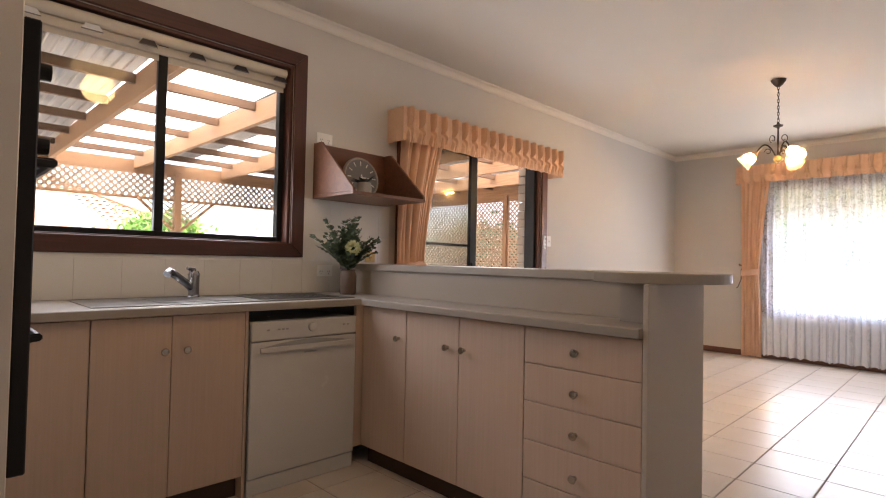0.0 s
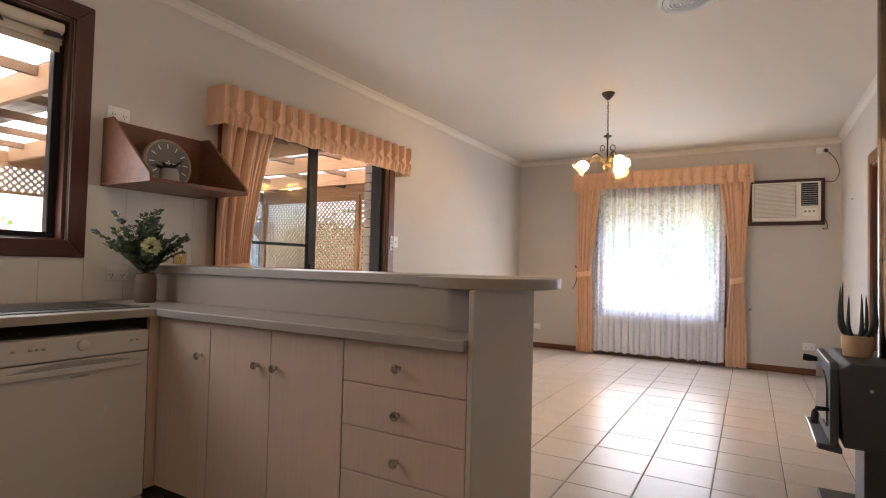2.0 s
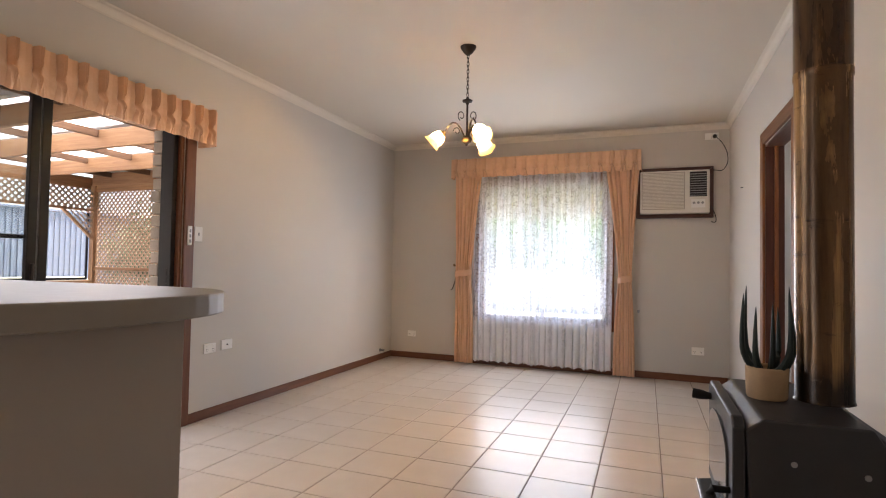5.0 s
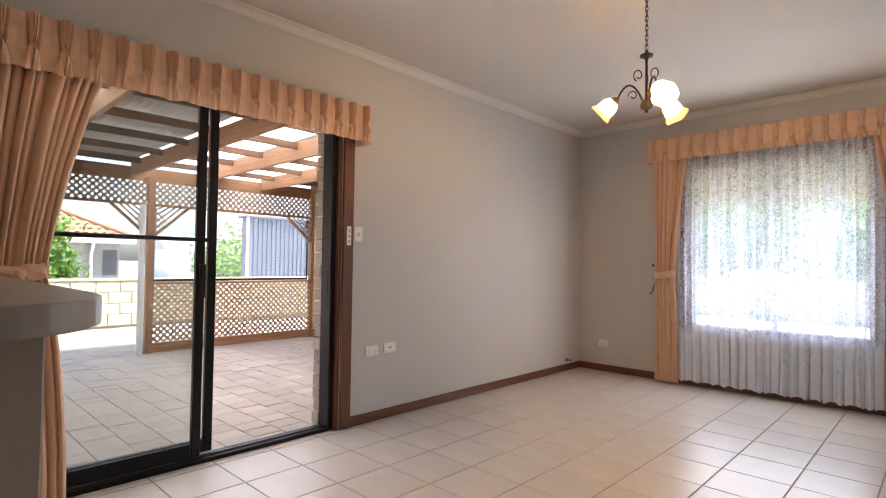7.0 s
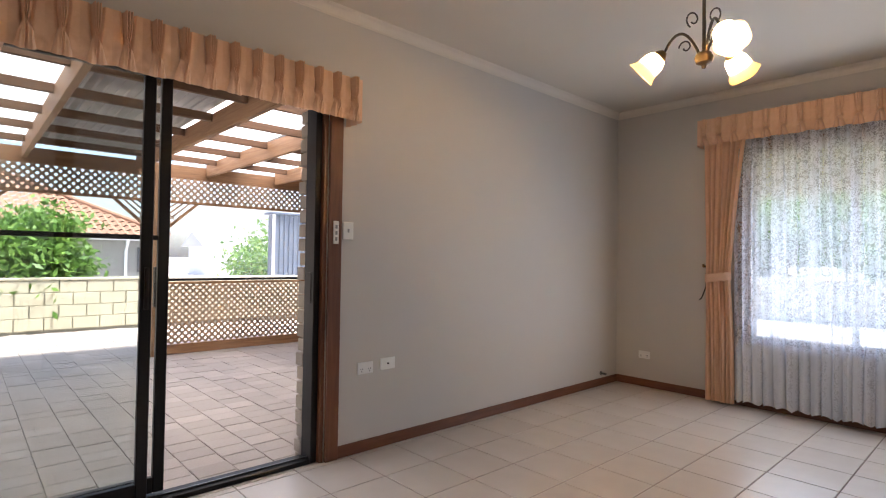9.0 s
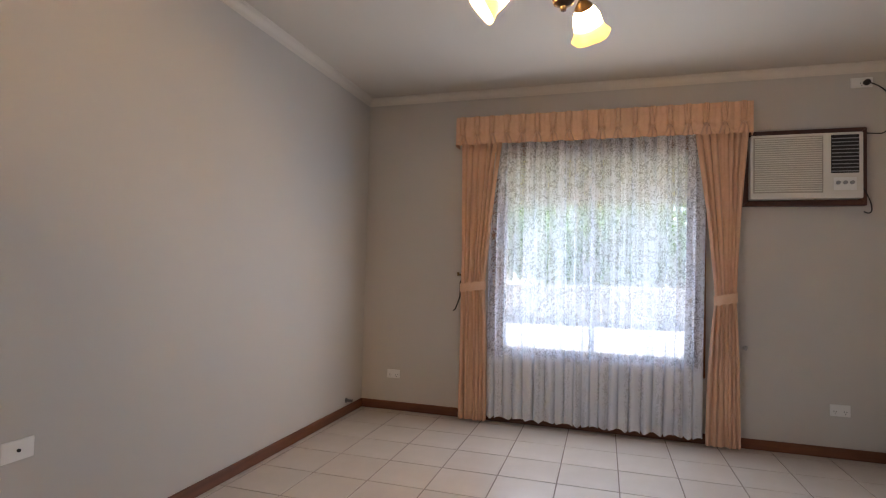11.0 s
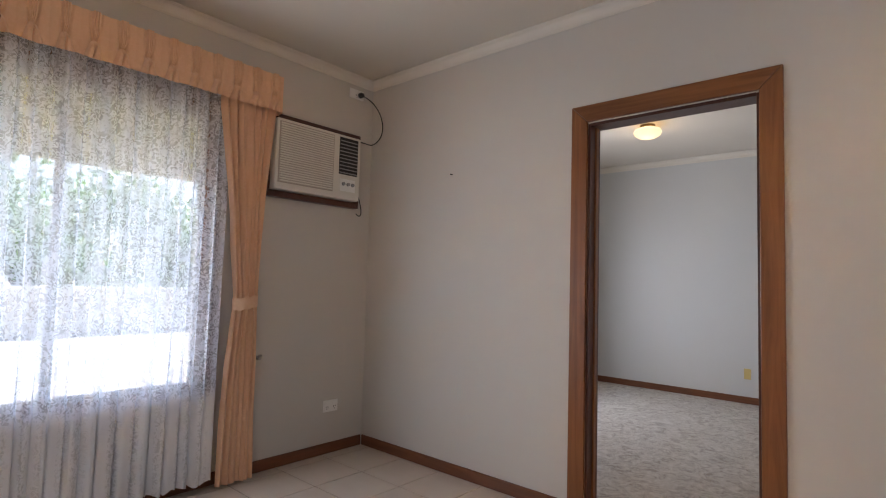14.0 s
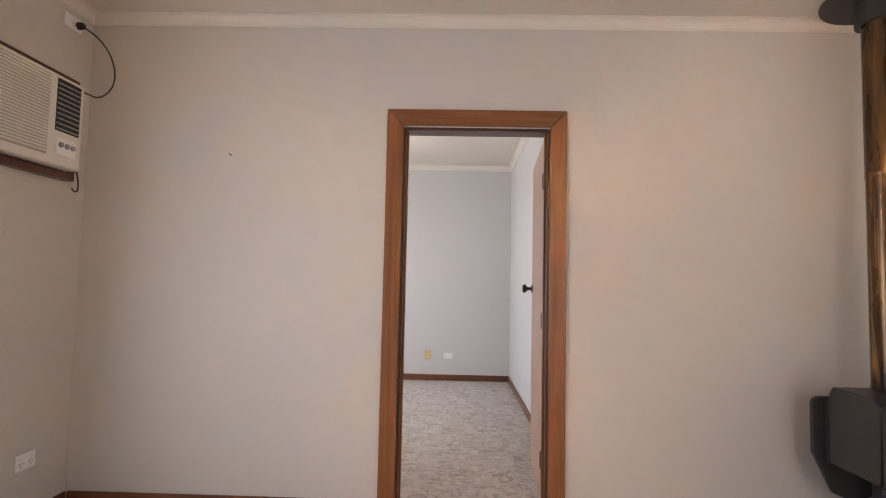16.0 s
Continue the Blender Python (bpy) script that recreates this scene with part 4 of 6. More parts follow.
random.seed(11)
for k in range(58):
    bm = bmesh.new()
    a = random.uniform(0, 2 * math.pi)
    tilt = random.uniform(0.05, 0.85)
    ln = random.uniform(0.18, 0.35)
    pts = []
    for i in range(9):
        u = i / 8
        r = ln * u * math.sin(tilt) * (0.6 + 0.5 * u)
        pts.append(Vector((r * math.cos(a), r * math.sin(a), 0.14 + ln * u * math.cos(tilt) - 0.03 * u * u * tilt)))
    tube(bm, pts, 0.0016, 5)
    for i in range(2, 9):
        d = (pts[i] - pts[i - 1]).normalized()
        side = d.cross(Vector((0, 0, 1)))
        if side.length < 0.01:
            side = Vector((1, 0, 0))
        side.normalize()
        for sgn in (-1, 1):
            for q in range(2):
                leaf_quad(bm, pts[i] - d * 0.015 * q, d * 0.6 + side * sgn + Vector((0, 0, random.uniform(-0.2, 0.3))), random.uniform(0.035, 0.06) * (1.15 - 0.06 * i), 0.0105)
    part("frond", bm, M_FERN, vase)
bm = bmesh.new()
for k in range(130):
    d = Vector((random.gauss(0, 1), random.gauss(0, 1), random.gauss(0, 1) + 0.3)).normalized()
    leaf_quad(bm, Vector((0.085, -0.03, 0.285)) + d * 0.020, d, 0.034, 0.010)
part("bloom", bm, M_FLOWER, vase, "pale yellow-green flower head")


tuft = thing("succulent", "small dark succulent growing in the grey cup", "plant", pose(L + 0.27, 1.975, 1.56) @ Matrix.Scale(1.5, 4))
for k in range(9):
    bm = bmesh.new()
    a = 0.7 * k
    leaf_quad(bm, Vector((0, 0, 0.03)), Vector((math.cos(a), math.sin(a) - 0.5, 0.35 + 0.1 * (k % 3))), 0.07, 0.011, Vector((0, 0, 1)))
    part("leaf", bm, M_ALOE, tuft)


def socket(name, label, m, w=0.115, h=0.073, points=2, material=None, category="socket"):
    """A wall plate whose face looks along its local -y."""
    th = thing(name, label, category, m)
    pl = part("plate", new_box((-w / 2, -0.009, -h / 2), (w / 2, 0, h / 2), 0.004, 2), material or M_PLATE, th)
    for k in range(points):
        cx = (k - (points - 1) / 2) * w * 0.5
        part("rocker", new_box((cx - 0.006, -0.0125, h * 0.12), (cx + 0.006, -0.009, h * 0.36), 0.001), M_PLATE, pl)
        for dx, dz in ((-0.007, -0.006), (0.007, -0.006), (0, -0.02)):
            part("slot", new_box((cx + dx - 0.0015, -0.0098, dz - 0.0045), (cx + dx + 0.0015, -0.0088, dz + 0.0045)), M_DARK, pl)
    return th


def facing(x, y, z, way):
    """A wall plate's pose: way is the side that it looks to."""
    return pose(x, y, z, 0, 0, {"s": 0, "e": 90, "n": 180, "w": -90}[way])


socket("power_point", "white double power point above the wall shelf", facing(L, 1.845, 1.912, "e"))
socket("power_point", "white double power point on the tiled splashback", facing(L + 0.012, 1.862, 1.055, "e"))
socket("power_point", "yellowed plate on the tiled splashback", facing(L + 0.012, 2.225, 1.15, "e"), 0.085, 0.075, 1, M_YELLOW_PLATE)
socket("power_point", "white double power point low on the wall", facing(L, 4.585, 0.512, "e"))
socket("aerial_plate", "white aerial outlet plate low on the wall", facing(L, 4.755, 0.52, "e"), 0.115, 0.075, 0)
solid("aerial_plug", new_lathe([(0.006, 0), (0.006, 0.006), (0.003, 0.007), (0, 0.007)], 12, pose(L + 0.009, 4.755, 0.52, 0, 90, 0)), M_DARK, "small round aerial socket", "socket")
socket("light_switch", "white light switch plate beside the sliding door", facing(L, 4.443, 1.353, "e"), 0.073, 0.106, 0, None, "switch")
part("rocker", new_box((-0.006, -0.0125, -0.011), (0.006, -0.009, 0.011), 0.001), M_GREYPLASTIC, bpy.data.objects["light_switch"].children[0])
socket("light_switch", "narrow white three-gang switch on the architrave", facing(L + 0.02, 4.348, 1.338, "e"), 0.036, 0.135, 0, None, "switch")
sw = bpy.data.objects["light_switch.001"]
for k in range(3):
    part("rocker", new_box((-0.007, -0.0125, -0.05 + 0.036 * k), (0.007, -0.009, -0.028 + 0.036 * k), 0.001), M_GREYPLASTIC, sw.children[0])
socket("power_point", "white double power point by the skirting", facing(-2.505, N, 0.303, "s"))
socket("power_point", "white double power point by the skirting", facing(0.733, N, 0.32, "s"), 0.12, 0.08)
socket("power_point", "white power point under the cornice for the air conditioner", facing(0.86, N, 2.55, "s"), 0.13, 0.07, 1)
socket("power_point", "white double power point on the bedroom wall", facing(BX1, 5.61, 0.31, "w"))
socket("phone_plate", "yellowed telephone plate on the bedroom wall", facing(BX1, 5.86, 0.315, "w"), 0.065, 0.11, 0, M_YELLOW_PLATE)
solid("gas_outlet", new_lathe([(0.02, 0), (0.02, 0.006), (0.01, 0.01), (0.01, 0.05), (0.014, 0.055), (0, 0.058)], 14, pose(L, 7.31, 0.115, 0, 90, 0)), M_STEEL, "small brass and steel gas outlet above the skirting", "gas outlet", smooth=True)
solid("nail", new_lathe([(0.004, 0), (0.004, 0.02), (0, 0.021)], 8, pose(R, 6.79, 1.893, 0, -90, 0)), M_DARK, "small dark nail in the bare wall", "nail")

# ---- air conditioner ----
ac = thing("air_conditioner", "cream window air conditioner in a brown timber surround", "air conditioner")
moulded((0.125, 0.872, 1.702, 2.232), 0.04, 0.055, "y", N, -1, M_DARKTRIM, "lrtb", ac, "surround_board")
part("case", new_box((0.166, N - 0.11, 1.745), (0.832, N - 0.001, 2.191), 0.01, 2), M_AC, ac)
gr = part("grille", new_box((0.182, N - 0.113, 1.785), (0.60, N - 0.1105, 2.172), 0.001), M_ACGRILLE, ac, "tan intake grille")
for k in range(25):
    z = 1.794 + 0.015 * k
    part("louvre", new_box((0.19, N - 0.1195, z), (0.592, N - 0.1135, z + 0.0095), 0.0015), M_AC, gr)
vt = part("vent", new_box((0.645, N - 0.112, 1.915), (0.805, N - 0.1105, 2.172)), M_DARK, ac, "black air outlet")
for k in range(10):
    z = 1.924 + 0.0245 * k
    part("vane", new_box((0.648, N - 0.117, z), (0.802, N - 0.1125, z + 0.006), 0.001), M_GREYPLASTIC, vt)
ct = part("controls", new_box((0.66, N - 0.113, 1.80), (0.79, N - 0.1105, 1.885), 0.001), M_PLATE, ac)
for k in range(3):
    part("control_knob", new_lathe([(0.013, 0), (0.012, 0.01), (0, 0.011)], 14, pose(0.685 + 0.04 * k, N - 0.113, 1.85, 90, 0, 0)), M_GREYPLASTIC, ct)
pts = []
for k in range(25):
    u = k / 24
    pts.append((0.885 + 0.115 * math.sin(math.pi * u ** 1.5) - 0.045 * u ** 3, N - 0.03 - 0.13 * math.sin(math.pi * u), 2.545 - 0.345 * min(1.0, 1.22 * u) + 0.03 * math.sin(2 * math.pi * u)))
cord = part("power_cord", new_tube(pts, 0.004, 6), M_CORD, ac, "black looping power cord", True)
part("plug", new_lathe([(0.0, 0), (0.02, 0.001), (0.02, 0.02), (0.012, 0.035), (0, 0.036)], 14, pose(0.885, N - 0.0135, 2.545, 90, 0, 0)), M_CORD, cord, "black round plug", True)
pts = [(0.85 + 0.045 * math.sin(math.pi * k / 12), N - 0.06, 1.82 - 0.17 * math.sin(math.pi * 0.62 * k / 12)) for k in range(13)]
part("cord_end", new_tube(pts, 0.004, 6), M_CORD, ac, "loose black cord end", True)

# ---- curtains ----


def pelmet(name, label, length, depth, height, pitch, m, pin=0.52, crisp=1.0):
    """A pinch-pleated valance on a box pelmet. Local x runs along it, -y faces the room; crisp sets how sharp the fingers stand."""
    th = thing(name, label, "pelmet", m)
    n = round(length / pitch)

    def bell(x, w):
        return math.exp(-(x / w) ** 2)

    def face(u, v):
        s = u * length
        cell = math.floor(s / pitch)
        ph = s / pitch - cell - 0.5
        way = noise.noise((cell * 3.7, 1.3, length))
        top = min(1.0, v / pin)
        flare = max(0.0, (v - pin) / (1 - pin))
        knot = bell(v - pin, 0.07)
        ph -= 0.07 * way * flare
        # three round fingers that run together at the stitch
        gap = 0.092 * (1 - 0.55 * top ** 2)
        near = min((abs(ph - k * gap) for k in (-1, 0, 1))) / (0.5 * gap)
        fingers = math.sqrt(max(0.0, 1 - min(1.0, near) ** 2))
        d = crisp * (1 - flare) ** 2 * (0.027 * fingers + 0.006 * (abs(ph) < 1.5 * gap))
        d -= 0.014 * crisp * bell(abs(ph) - 1.5 * gap - 0.05, 0.05) * (1 - 0.7 * flare)
        # the skirt opens below it in two lobes
        w = 0.055 + 0.25 * flare ** 0.7
        lobe = abs(abs(ph) - 0.5 * w) / (0.5 * w)
        edge_fold = math.sqrt(max(0.0, 1 - min(1.0, lobe) ** 2))
        d += 0.042 * edge_fold * min(1.0, flare * 2.5) * (1 - 0.35 * flare)
        d -= 0.024 * knot * bell(ph, 0.16)
        d += 0.012 * math.cos(math.pi * ph) * (0.4 + 0.6 * (1 - crisp)) * (1 - 0.5 * flare)
        d += 0.008 * noise.noise((s * 13, v * 5, length)) * (0.25 + v)
        d += 0.006 * noise.noise((s * 45, v * 9, length + 2.0)) * flare
        edge = min(1.0, min(s, length - s) / 0.03)
        d = 0.012 + d * edge
        zz = height * (1 - v) - 0.012 * flare * (edge_fold - 0.4) + 0.007 * noise.noise((s * 9, 3.1, length)) * v
        return (s, -depth - d, zz)

    part("valance", sheet(face, n * 84, 30), M_FABRIC, th, "pinch-pleated apricot valance", True)
    for x, sgn in ((0.0, -1), (length, 1)):
        def ret(u, v, x=x, sgn=sgn):
            fl = max(0.0, (v - 0.58) / 0.42)
            return (x + sgn * u * (1 - u) * (0.03 * fl + 0.02 * math.sin(u * 18) * v), -(depth + 0.012) * (1 - u), height * (1 - v))
        part("return", sheet(ret, 14, 10), M_FABRIC, th, "", True)
    part("board", new_box((0.004, -depth + 0.020, height - 0.020), (length - 0.004, -0.001, height - 0.004)), M_DARKTRIM["x"], th, "dark pelmet board")
    return th


def drape(name, label, top, tie, low, ztop, ztie, m, folds=6, amp=0.03, tie_label="apricot tie-back band", bow=False):
    """A tied-back curtain. Each of top, tie, low is (left, right) along local x; -y faces the room."""
    th = thing(name, label, "curtain", m)

    def lerp3(z, i):
        if z >= ztie:
            k = (z - ztie) / (ztop - ztie)
            k = k ** 1.35
            return tie[i] + (top[i] - tie[i]) * k
        k = (ztie - z) / ztie
        k = 1 - (1 - k) ** 2
        return tie[i] + (low[i] - tie[i]) * k

    def cloth(u, v):
        z = ztop * (1 - v) + 0.015 * v
        a, b = lerp3(z, 0), lerp3(z, 1)
        squeeze = min(1.0, abs(z - ztie) / 0.35)
        ph = 2 * math.pi * folds * (u + 0.035 * math.sin(7 * u + 1.2 * v) + 0.02 * math.sin(17 * u + 0.7 + 0.8 * v))
        mod = 0.75 + 0.8 * noise.noise((u * folds * 0.8, z * 0.6, b + 3.3))
        d = (0.45 + 0.55 * squeeze) * amp * mod * (math.sin(ph) + 0.4 * math.sin(0.53 * ph + 1.3 + v))
        d += 0.022 * noise.noise((u * 6, z * 1.3, a)) + 0.006 * noise.noise((u * 25, z * 4.0, a))
        x = a + (b - a) * u + 0.25 * amp * math.cos(ph) * squeeze
        return (x, -0.06 + d - 0.015 * (1 - squeeze), z)

    part("cloth", sheet(cloth, folds * 16, 60), M_FABRIC, th, "", True)

    def band(u, v):
        a = 2 * math.pi * u
        cx, hw = (tie[0] + tie[1]) / 2, (tie[1] - tie[0]) / 2 + 0.008
        return (cx + hw * math.cos(a), -0.065 + 0.055 * math.sin(a), ztie - 0.035 + 0.07 * v + 0.015 * math.cos(a) + 0.004 * math.sin(9 * a))

    part("tie_back", sheet(band, 48, 4), M_FABRIC, th, tie_label, True)
    if bow:
        cx = (tie[0] + tie[1]) / 2 + 0.01
        for sgn in (-1, 1):
            def loop(u, v, sgn=sgn):
                a = 2 * math.pi * u
                return (cx + sgn * (0.045 + 0.045 * math.cos(a)), -0.135 - 0.012 * math.sin(a), ztie - 0.03 * v + 0.022 * math.sin(a) * (0.6 + 0.4 * math.cos(a)) + 0.02)
            part("bow_loop", sheet(loop, 28, 4, 0.002), M_FABRIC, th, "", True)

            def tail(u, v, sgn=sgn):
                return (cx + sgn * 0.008 + sgn * 0.026 * v + (u - 0.5) * (0.02 + 0.11 * math.sin(2.4 * v)), -0.138 - sgn * 0.006 - 0.010 * math.sin(6 * u + 3 * v) - 0.012 * v, ztie - (0.26 + 0.04 * sgn) * v + 0.06 * v * v * abs(u - 0.5))
            part("bow_tail", sheet(tail, 8, 14, 0.002), M_FABRIC, th, "", True)
        part("bow_knot", new_lathe([(0, -0.02), (0.018, -0.014), (0.022, 0.0), (0.018, 0.014), (0, 0.02)], 14, pose(cx, -0.142, ztie, 0, 0, 0)), M_FABRIC, th, "", True)
    return th


def lace_sheet(name, label, x0, x1, ztop, m, folds):
    th = thing(name, label, "curtain", m)

    def cloth(u, v):
        z = ztop * (1 - v) + 0.035 * v + 0.022 * abs(math.sin(u * folds * math.pi * 1.5)) * max(0.0, (v - 0.95) / 0.05)
        ph = 2 * math.pi * folds * (u + 0.012 * math.sin(13 * u) + 0.006 * math.sin(5 * u + 3 * v))
        d = (0.019 + 0.007 * v) * (math.sin(ph) + 0.4 * math.sin(1.7 * ph + 2)) + 0.008 * noise.noise((u * 14, v * 2, 5.0))
        return (x0 + (x1 - x0) * u + 0.014 * math.cos(ph), -0.012 + d, z)

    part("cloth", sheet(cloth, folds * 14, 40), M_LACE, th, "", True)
    return th


pelmet("curtain_pelmet", "apricot pinch-pleated fabric pelmet over the window", 2.14, 0.13, 0.225, 0.1189, pose(-1.965, N - 0.002, 2.205), 0.60, 0.45)
drape("curtain", "apricot curtain tied back beside the lace", (-1.935, -1.60), (-1.905, -1.71), (-1.905, -1.685), 2.23, 1.07, pose(0, N - 0.03, 0), 7, 0.02)
drape("curtain", "apricot curtain tied back under the air conditioner", (-0.19, 0.155), (-0.05, 0.085), (-0.10, 0.12), 2.23, 1.045, pose(0, N - 0.03, 0), 7, 0.02)
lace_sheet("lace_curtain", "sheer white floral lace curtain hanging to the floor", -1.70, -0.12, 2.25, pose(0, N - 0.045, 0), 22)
pelmet("curtain_pelmet", "apricot pinch-pleated fabric pelmet over the sliding door", 2.045, 0.16, 0.245, 0.1136, pose(L + 0.002, 2.372, 1.973, 0, 0, 90))
drape("curtain", "apricot curtain tied back with a bow at the sliding door", (2.445, 2.815), (2.40, 2.63), (2.40, 2.73), 2.0, 1.085, pose(L + 0.045, 0, 0, 0, 0, 90), 9, 0.034, "apricot tie-back", True)
pelmet("curtain_pelmet", "apricot pinch-pleated fabric pelmet over the bedroom window", 1.98, 0.13, 0.225, 0.123, pose(2.06, BY1 - 0.002, 2.22))
drape("curtain", "apricot curtain tied back in the bedroom", (3.72, 4.0), (3.84, 3.96), (3.80, 3.98), 2.24, 1.05, pose(0, BY1 - 0.03, 0), 7, 0.02)
drape("curtain", "apricot curtain tied back in the bedroom", (2.10, 2.40), (2.13, 2.26), (2.12, 2.30), 2.24, 1.05, pose(0, BY1 - 0.03, 0), 7, 0.02)
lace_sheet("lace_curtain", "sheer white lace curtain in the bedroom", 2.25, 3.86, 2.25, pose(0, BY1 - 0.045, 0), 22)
solid("curtain_hook", new_tube([(0.155, N, 0.70), (0.155, N - 0.05, 0.70), (0.155, N - 0.055, 0.72)], 0.012, 8), M_GREYPLASTIC, "grey plastic cord cleat on the wall", "cleat")
solid("curtain_hook", new_tube([(-1.94, N, 1.16), (-1.94, N - 0.06, 1.16), (-1.94, N - 0.065, 1.18)], 0.01, 8), M_BRONZE, "small brass curtain hook on the wall", "hook")
solid("shutter_crank", new_tube([(-1.93, N, 1.12), (-1.93, N - 0.03, 1.10), (-1.93, N - 0.03, 0.98), (-1.965, N - 0.035, 0.88), (-1.985, N - 0.035, 0.865)], 0.005, 8), M_BLACK, "thin black shutter crank handle on the wall", "crank")

# ---- chandelier ----
CX, CY = -0.93, 4.95
ch = thing("chandelier", "bronze three-arm chandelier with lit tulip glass shades", "chandelier", pose(CX, CY, 0))
part("canopy", new_lathe([(0.0, 2.62), (0.012, 2.62), (0.03, 2.635), (0.052, 2.665), (0.056, 2.679), (0, 2.679)], 24), M_IRON, ch, "", True)
for k in range(11):
    z = 2.612 - 0.0268 * k
    m = pose(0, 0, z, 0, 0, 90 * (k % 2))
    ring = [m @ Vector((0.0075 * math.cos(a), 0, 0.02 * math.sin(a))) for a in [2 * math.pi * i / 14 for i in range(15)]]
    part("chain_link", new_tube(ring, 0.0022, 6), M_IRON, ch, "", True)
part("stem", new_lathe([(0.0, 1.985), (0.008, 1.988), (0.01, 2.0), (0.030, 2.010), (0.036, 2.032), (0.028, 2.05), (0.009, 2.06), (0.007, 2.1), (0.007, 2.27), (0.012, 2.285), (0.034, 2.293), (0.036, 2.303), (0.014, 2.312), (0.006, 2.33), (0, 2.332)], 20), M_IRON, ch, "", True)
rv, fv = Vector((0.632, 0.775, 0)), Vector((-0.775, 0.632, 0))
for deg in (142, 262, 22):
    a = radians(deg)
    d = rv * math.cos(a) + fv * math.sin(a)
    arm = [d * (0.015 + 0.145 * u) + Vector((0, 0, 2.038 + 0.095 * math.sin(math.pi * min(1, u * 1.02)) ** 0.8 + 0.034 * u)) for u in [i / 16 for i in range(17)]]
    arm_ob = part("arm", new_tube(arm, 0.006, 8), M_IRON, ch, "", True)
    curl = [d * (0.07 + 0.026 * math.cos(t) * (1 - t / 9)) + Vector((0, 0, 2.09 + 0.03 * math.sin(t) * (1 - t / 9))) for t in [0.35 * i for i in range(18)]]
    part("scroll", new_tube(curl, 0.0035, 6), M_IRON, arm_ob, "", True)
    d2 = rv * math.cos(a + 0.6) + fv * math.sin(a + 0.6)
    curl = [d2 * (0.045 + 0.026 * math.cos(t) * (1 - t / 10)) + Vector((0, 0, 2.19 + 0.032 * math.sin(t) * (1 - t / 10))) for t in [0.35 * i - 1.2 for i in range(20)]]
    part("scroll", new_tube(curl, 0.0035, 6), M_IRON, ch, "", True)
    tip = d * 0.160 + Vector((0, 0, 2.082))
    axis = (d * 0.76 + Vector((0, 0, -0.65))).normalized()
    m = Matrix.Translation(tip) @ axis.to_track_quat("Z", "Y").to_matrix().to_4x4()
    part("holder", new_lathe([(0.0, -0.012), (0.012, -0.01), (0.03, 0.012), (0.03, 0.018), (0, 0.018)], 18, m), M_BRONZE, arm_ob, "antique brass holder", True)

    def wob(t, z):
        return 1.0 + 0.07 * max(0.0, (z - 0.08) / 0.06) * math.cos(5 * t)

    sh = part("shade", new_lathe([(0.025, 0.018), (0.036, 0.027), (0.044, 0.046), (0.047, 0.071), (0.051, 0.095), (0.066, 0.119), (0.0645, 0.12), (0.0495, 0.096), (0.046, 0.076)], 30, m, wob), M_SHADE, ch, "lit frosted amber tulip glass shade", True)
    bulb = tip + axis * 0.07
    point_lamp("chandelier_bulb", Vector((CX, CY, 0)) + bulb, 16.5, WARM, 0.025)


def oyster_light(m, r, label):
    th = thing("ceiling_light", label, "ceiling light", m)
    part("base", new_lathe([(0, 0.0), (r * 0.55, 0.0), (r * 0.55, -0.02), (r * 0.5, -0.024), (0, -0.024)], 28), M_BRONZE, th, "brass base ring", True)
    part("bowl", new_lathe([(r * 0.5, -0.022), (r * 0.9, -0.04), (r, -0.065), (r * 0.92, -0.09), (r * 0.6, -0.115), (0, -0.125)], 32), M_OYSTER, th, "lit opal glass bowl", True)
    return th


oyster_light(pose(-0.98, 0.98, H - 0.001), 0.2, "lit opal glass oyster light on the kitchen ceiling")
point_lamp("kitchen_bulb", (-0.98, 0.98, H - 0.22), 1.5, WARM, 0.12)
oyster_light(pose(3.25, 6.35, H - 0.001), 0.122, "small lit opal glass light on the bedroom ceiling")
point_lamp("bedroom_bulb", (3.25, 6.35, H - 0.2), 1.1, (1.0, 0.88, 0.66), 0.1)

vent = thing("ceiling_vent", "round white slotted ceiling air vent", "vent", pose(-0.17, 3.51, H - 0.001))
part("rim", new_lathe([(0.155, 0), (0.155, -0.006), (0.145, -0.012), (0.13, -0.006), (0.13, 0)], 36), M_WPAINT, vent, "", True)
for k in range(6):
    r = 0.125 - 0.021 * k
    part("ring", new_lathe([(r, -0.004), (r, -0.01 - 0.002 * k), (r - 0.013, -0.014 - 0.002 * k), (r - 0.013, -0.008)], 32), M_WPAINT, vent, "", True)
part("backing", new_lathe([(0, -0.0015), (0.13, -0.0015), (0.13, 0), (0, 0)], 30), M_DARK, vent)

# ---- wood heater ----
FX, FY = 0.75, 3.48
st = thing("wood_heater", "black cast steel wood heater on a pedestal", "heater")
prof = [(0.505, 0.395), (0.80, 0.395), (0.80, 0.72), (0.775, 0.76), (0.53, 0.76), (0.485, 0.725)]
part("firebox", prism(prof, 3.16, 3.74, 0.006, "y"), M_STOVE, st, "satin black steel firebox")
fr = part("door_frame", prism([(3.16, 0.40), (3.74, 0.40), (3.74, 0.73), (3.70, 0.755), (3.20, 0.755), (3.16, 0.73)], 0.455, 0.487, 0.006, "x"), M_STOVE, st, "black arched door frame")
arch = [(3.235, 0.46), (3.665, 0.46), (3.665, 0.62)] + [(3.45 + 0.215 * math.cos(a), 0.62 + 0.075 * math.sin(a)) for a in [math.pi * k / 12 for k in range(1, 12)]] + [(3.235, 0.62)]
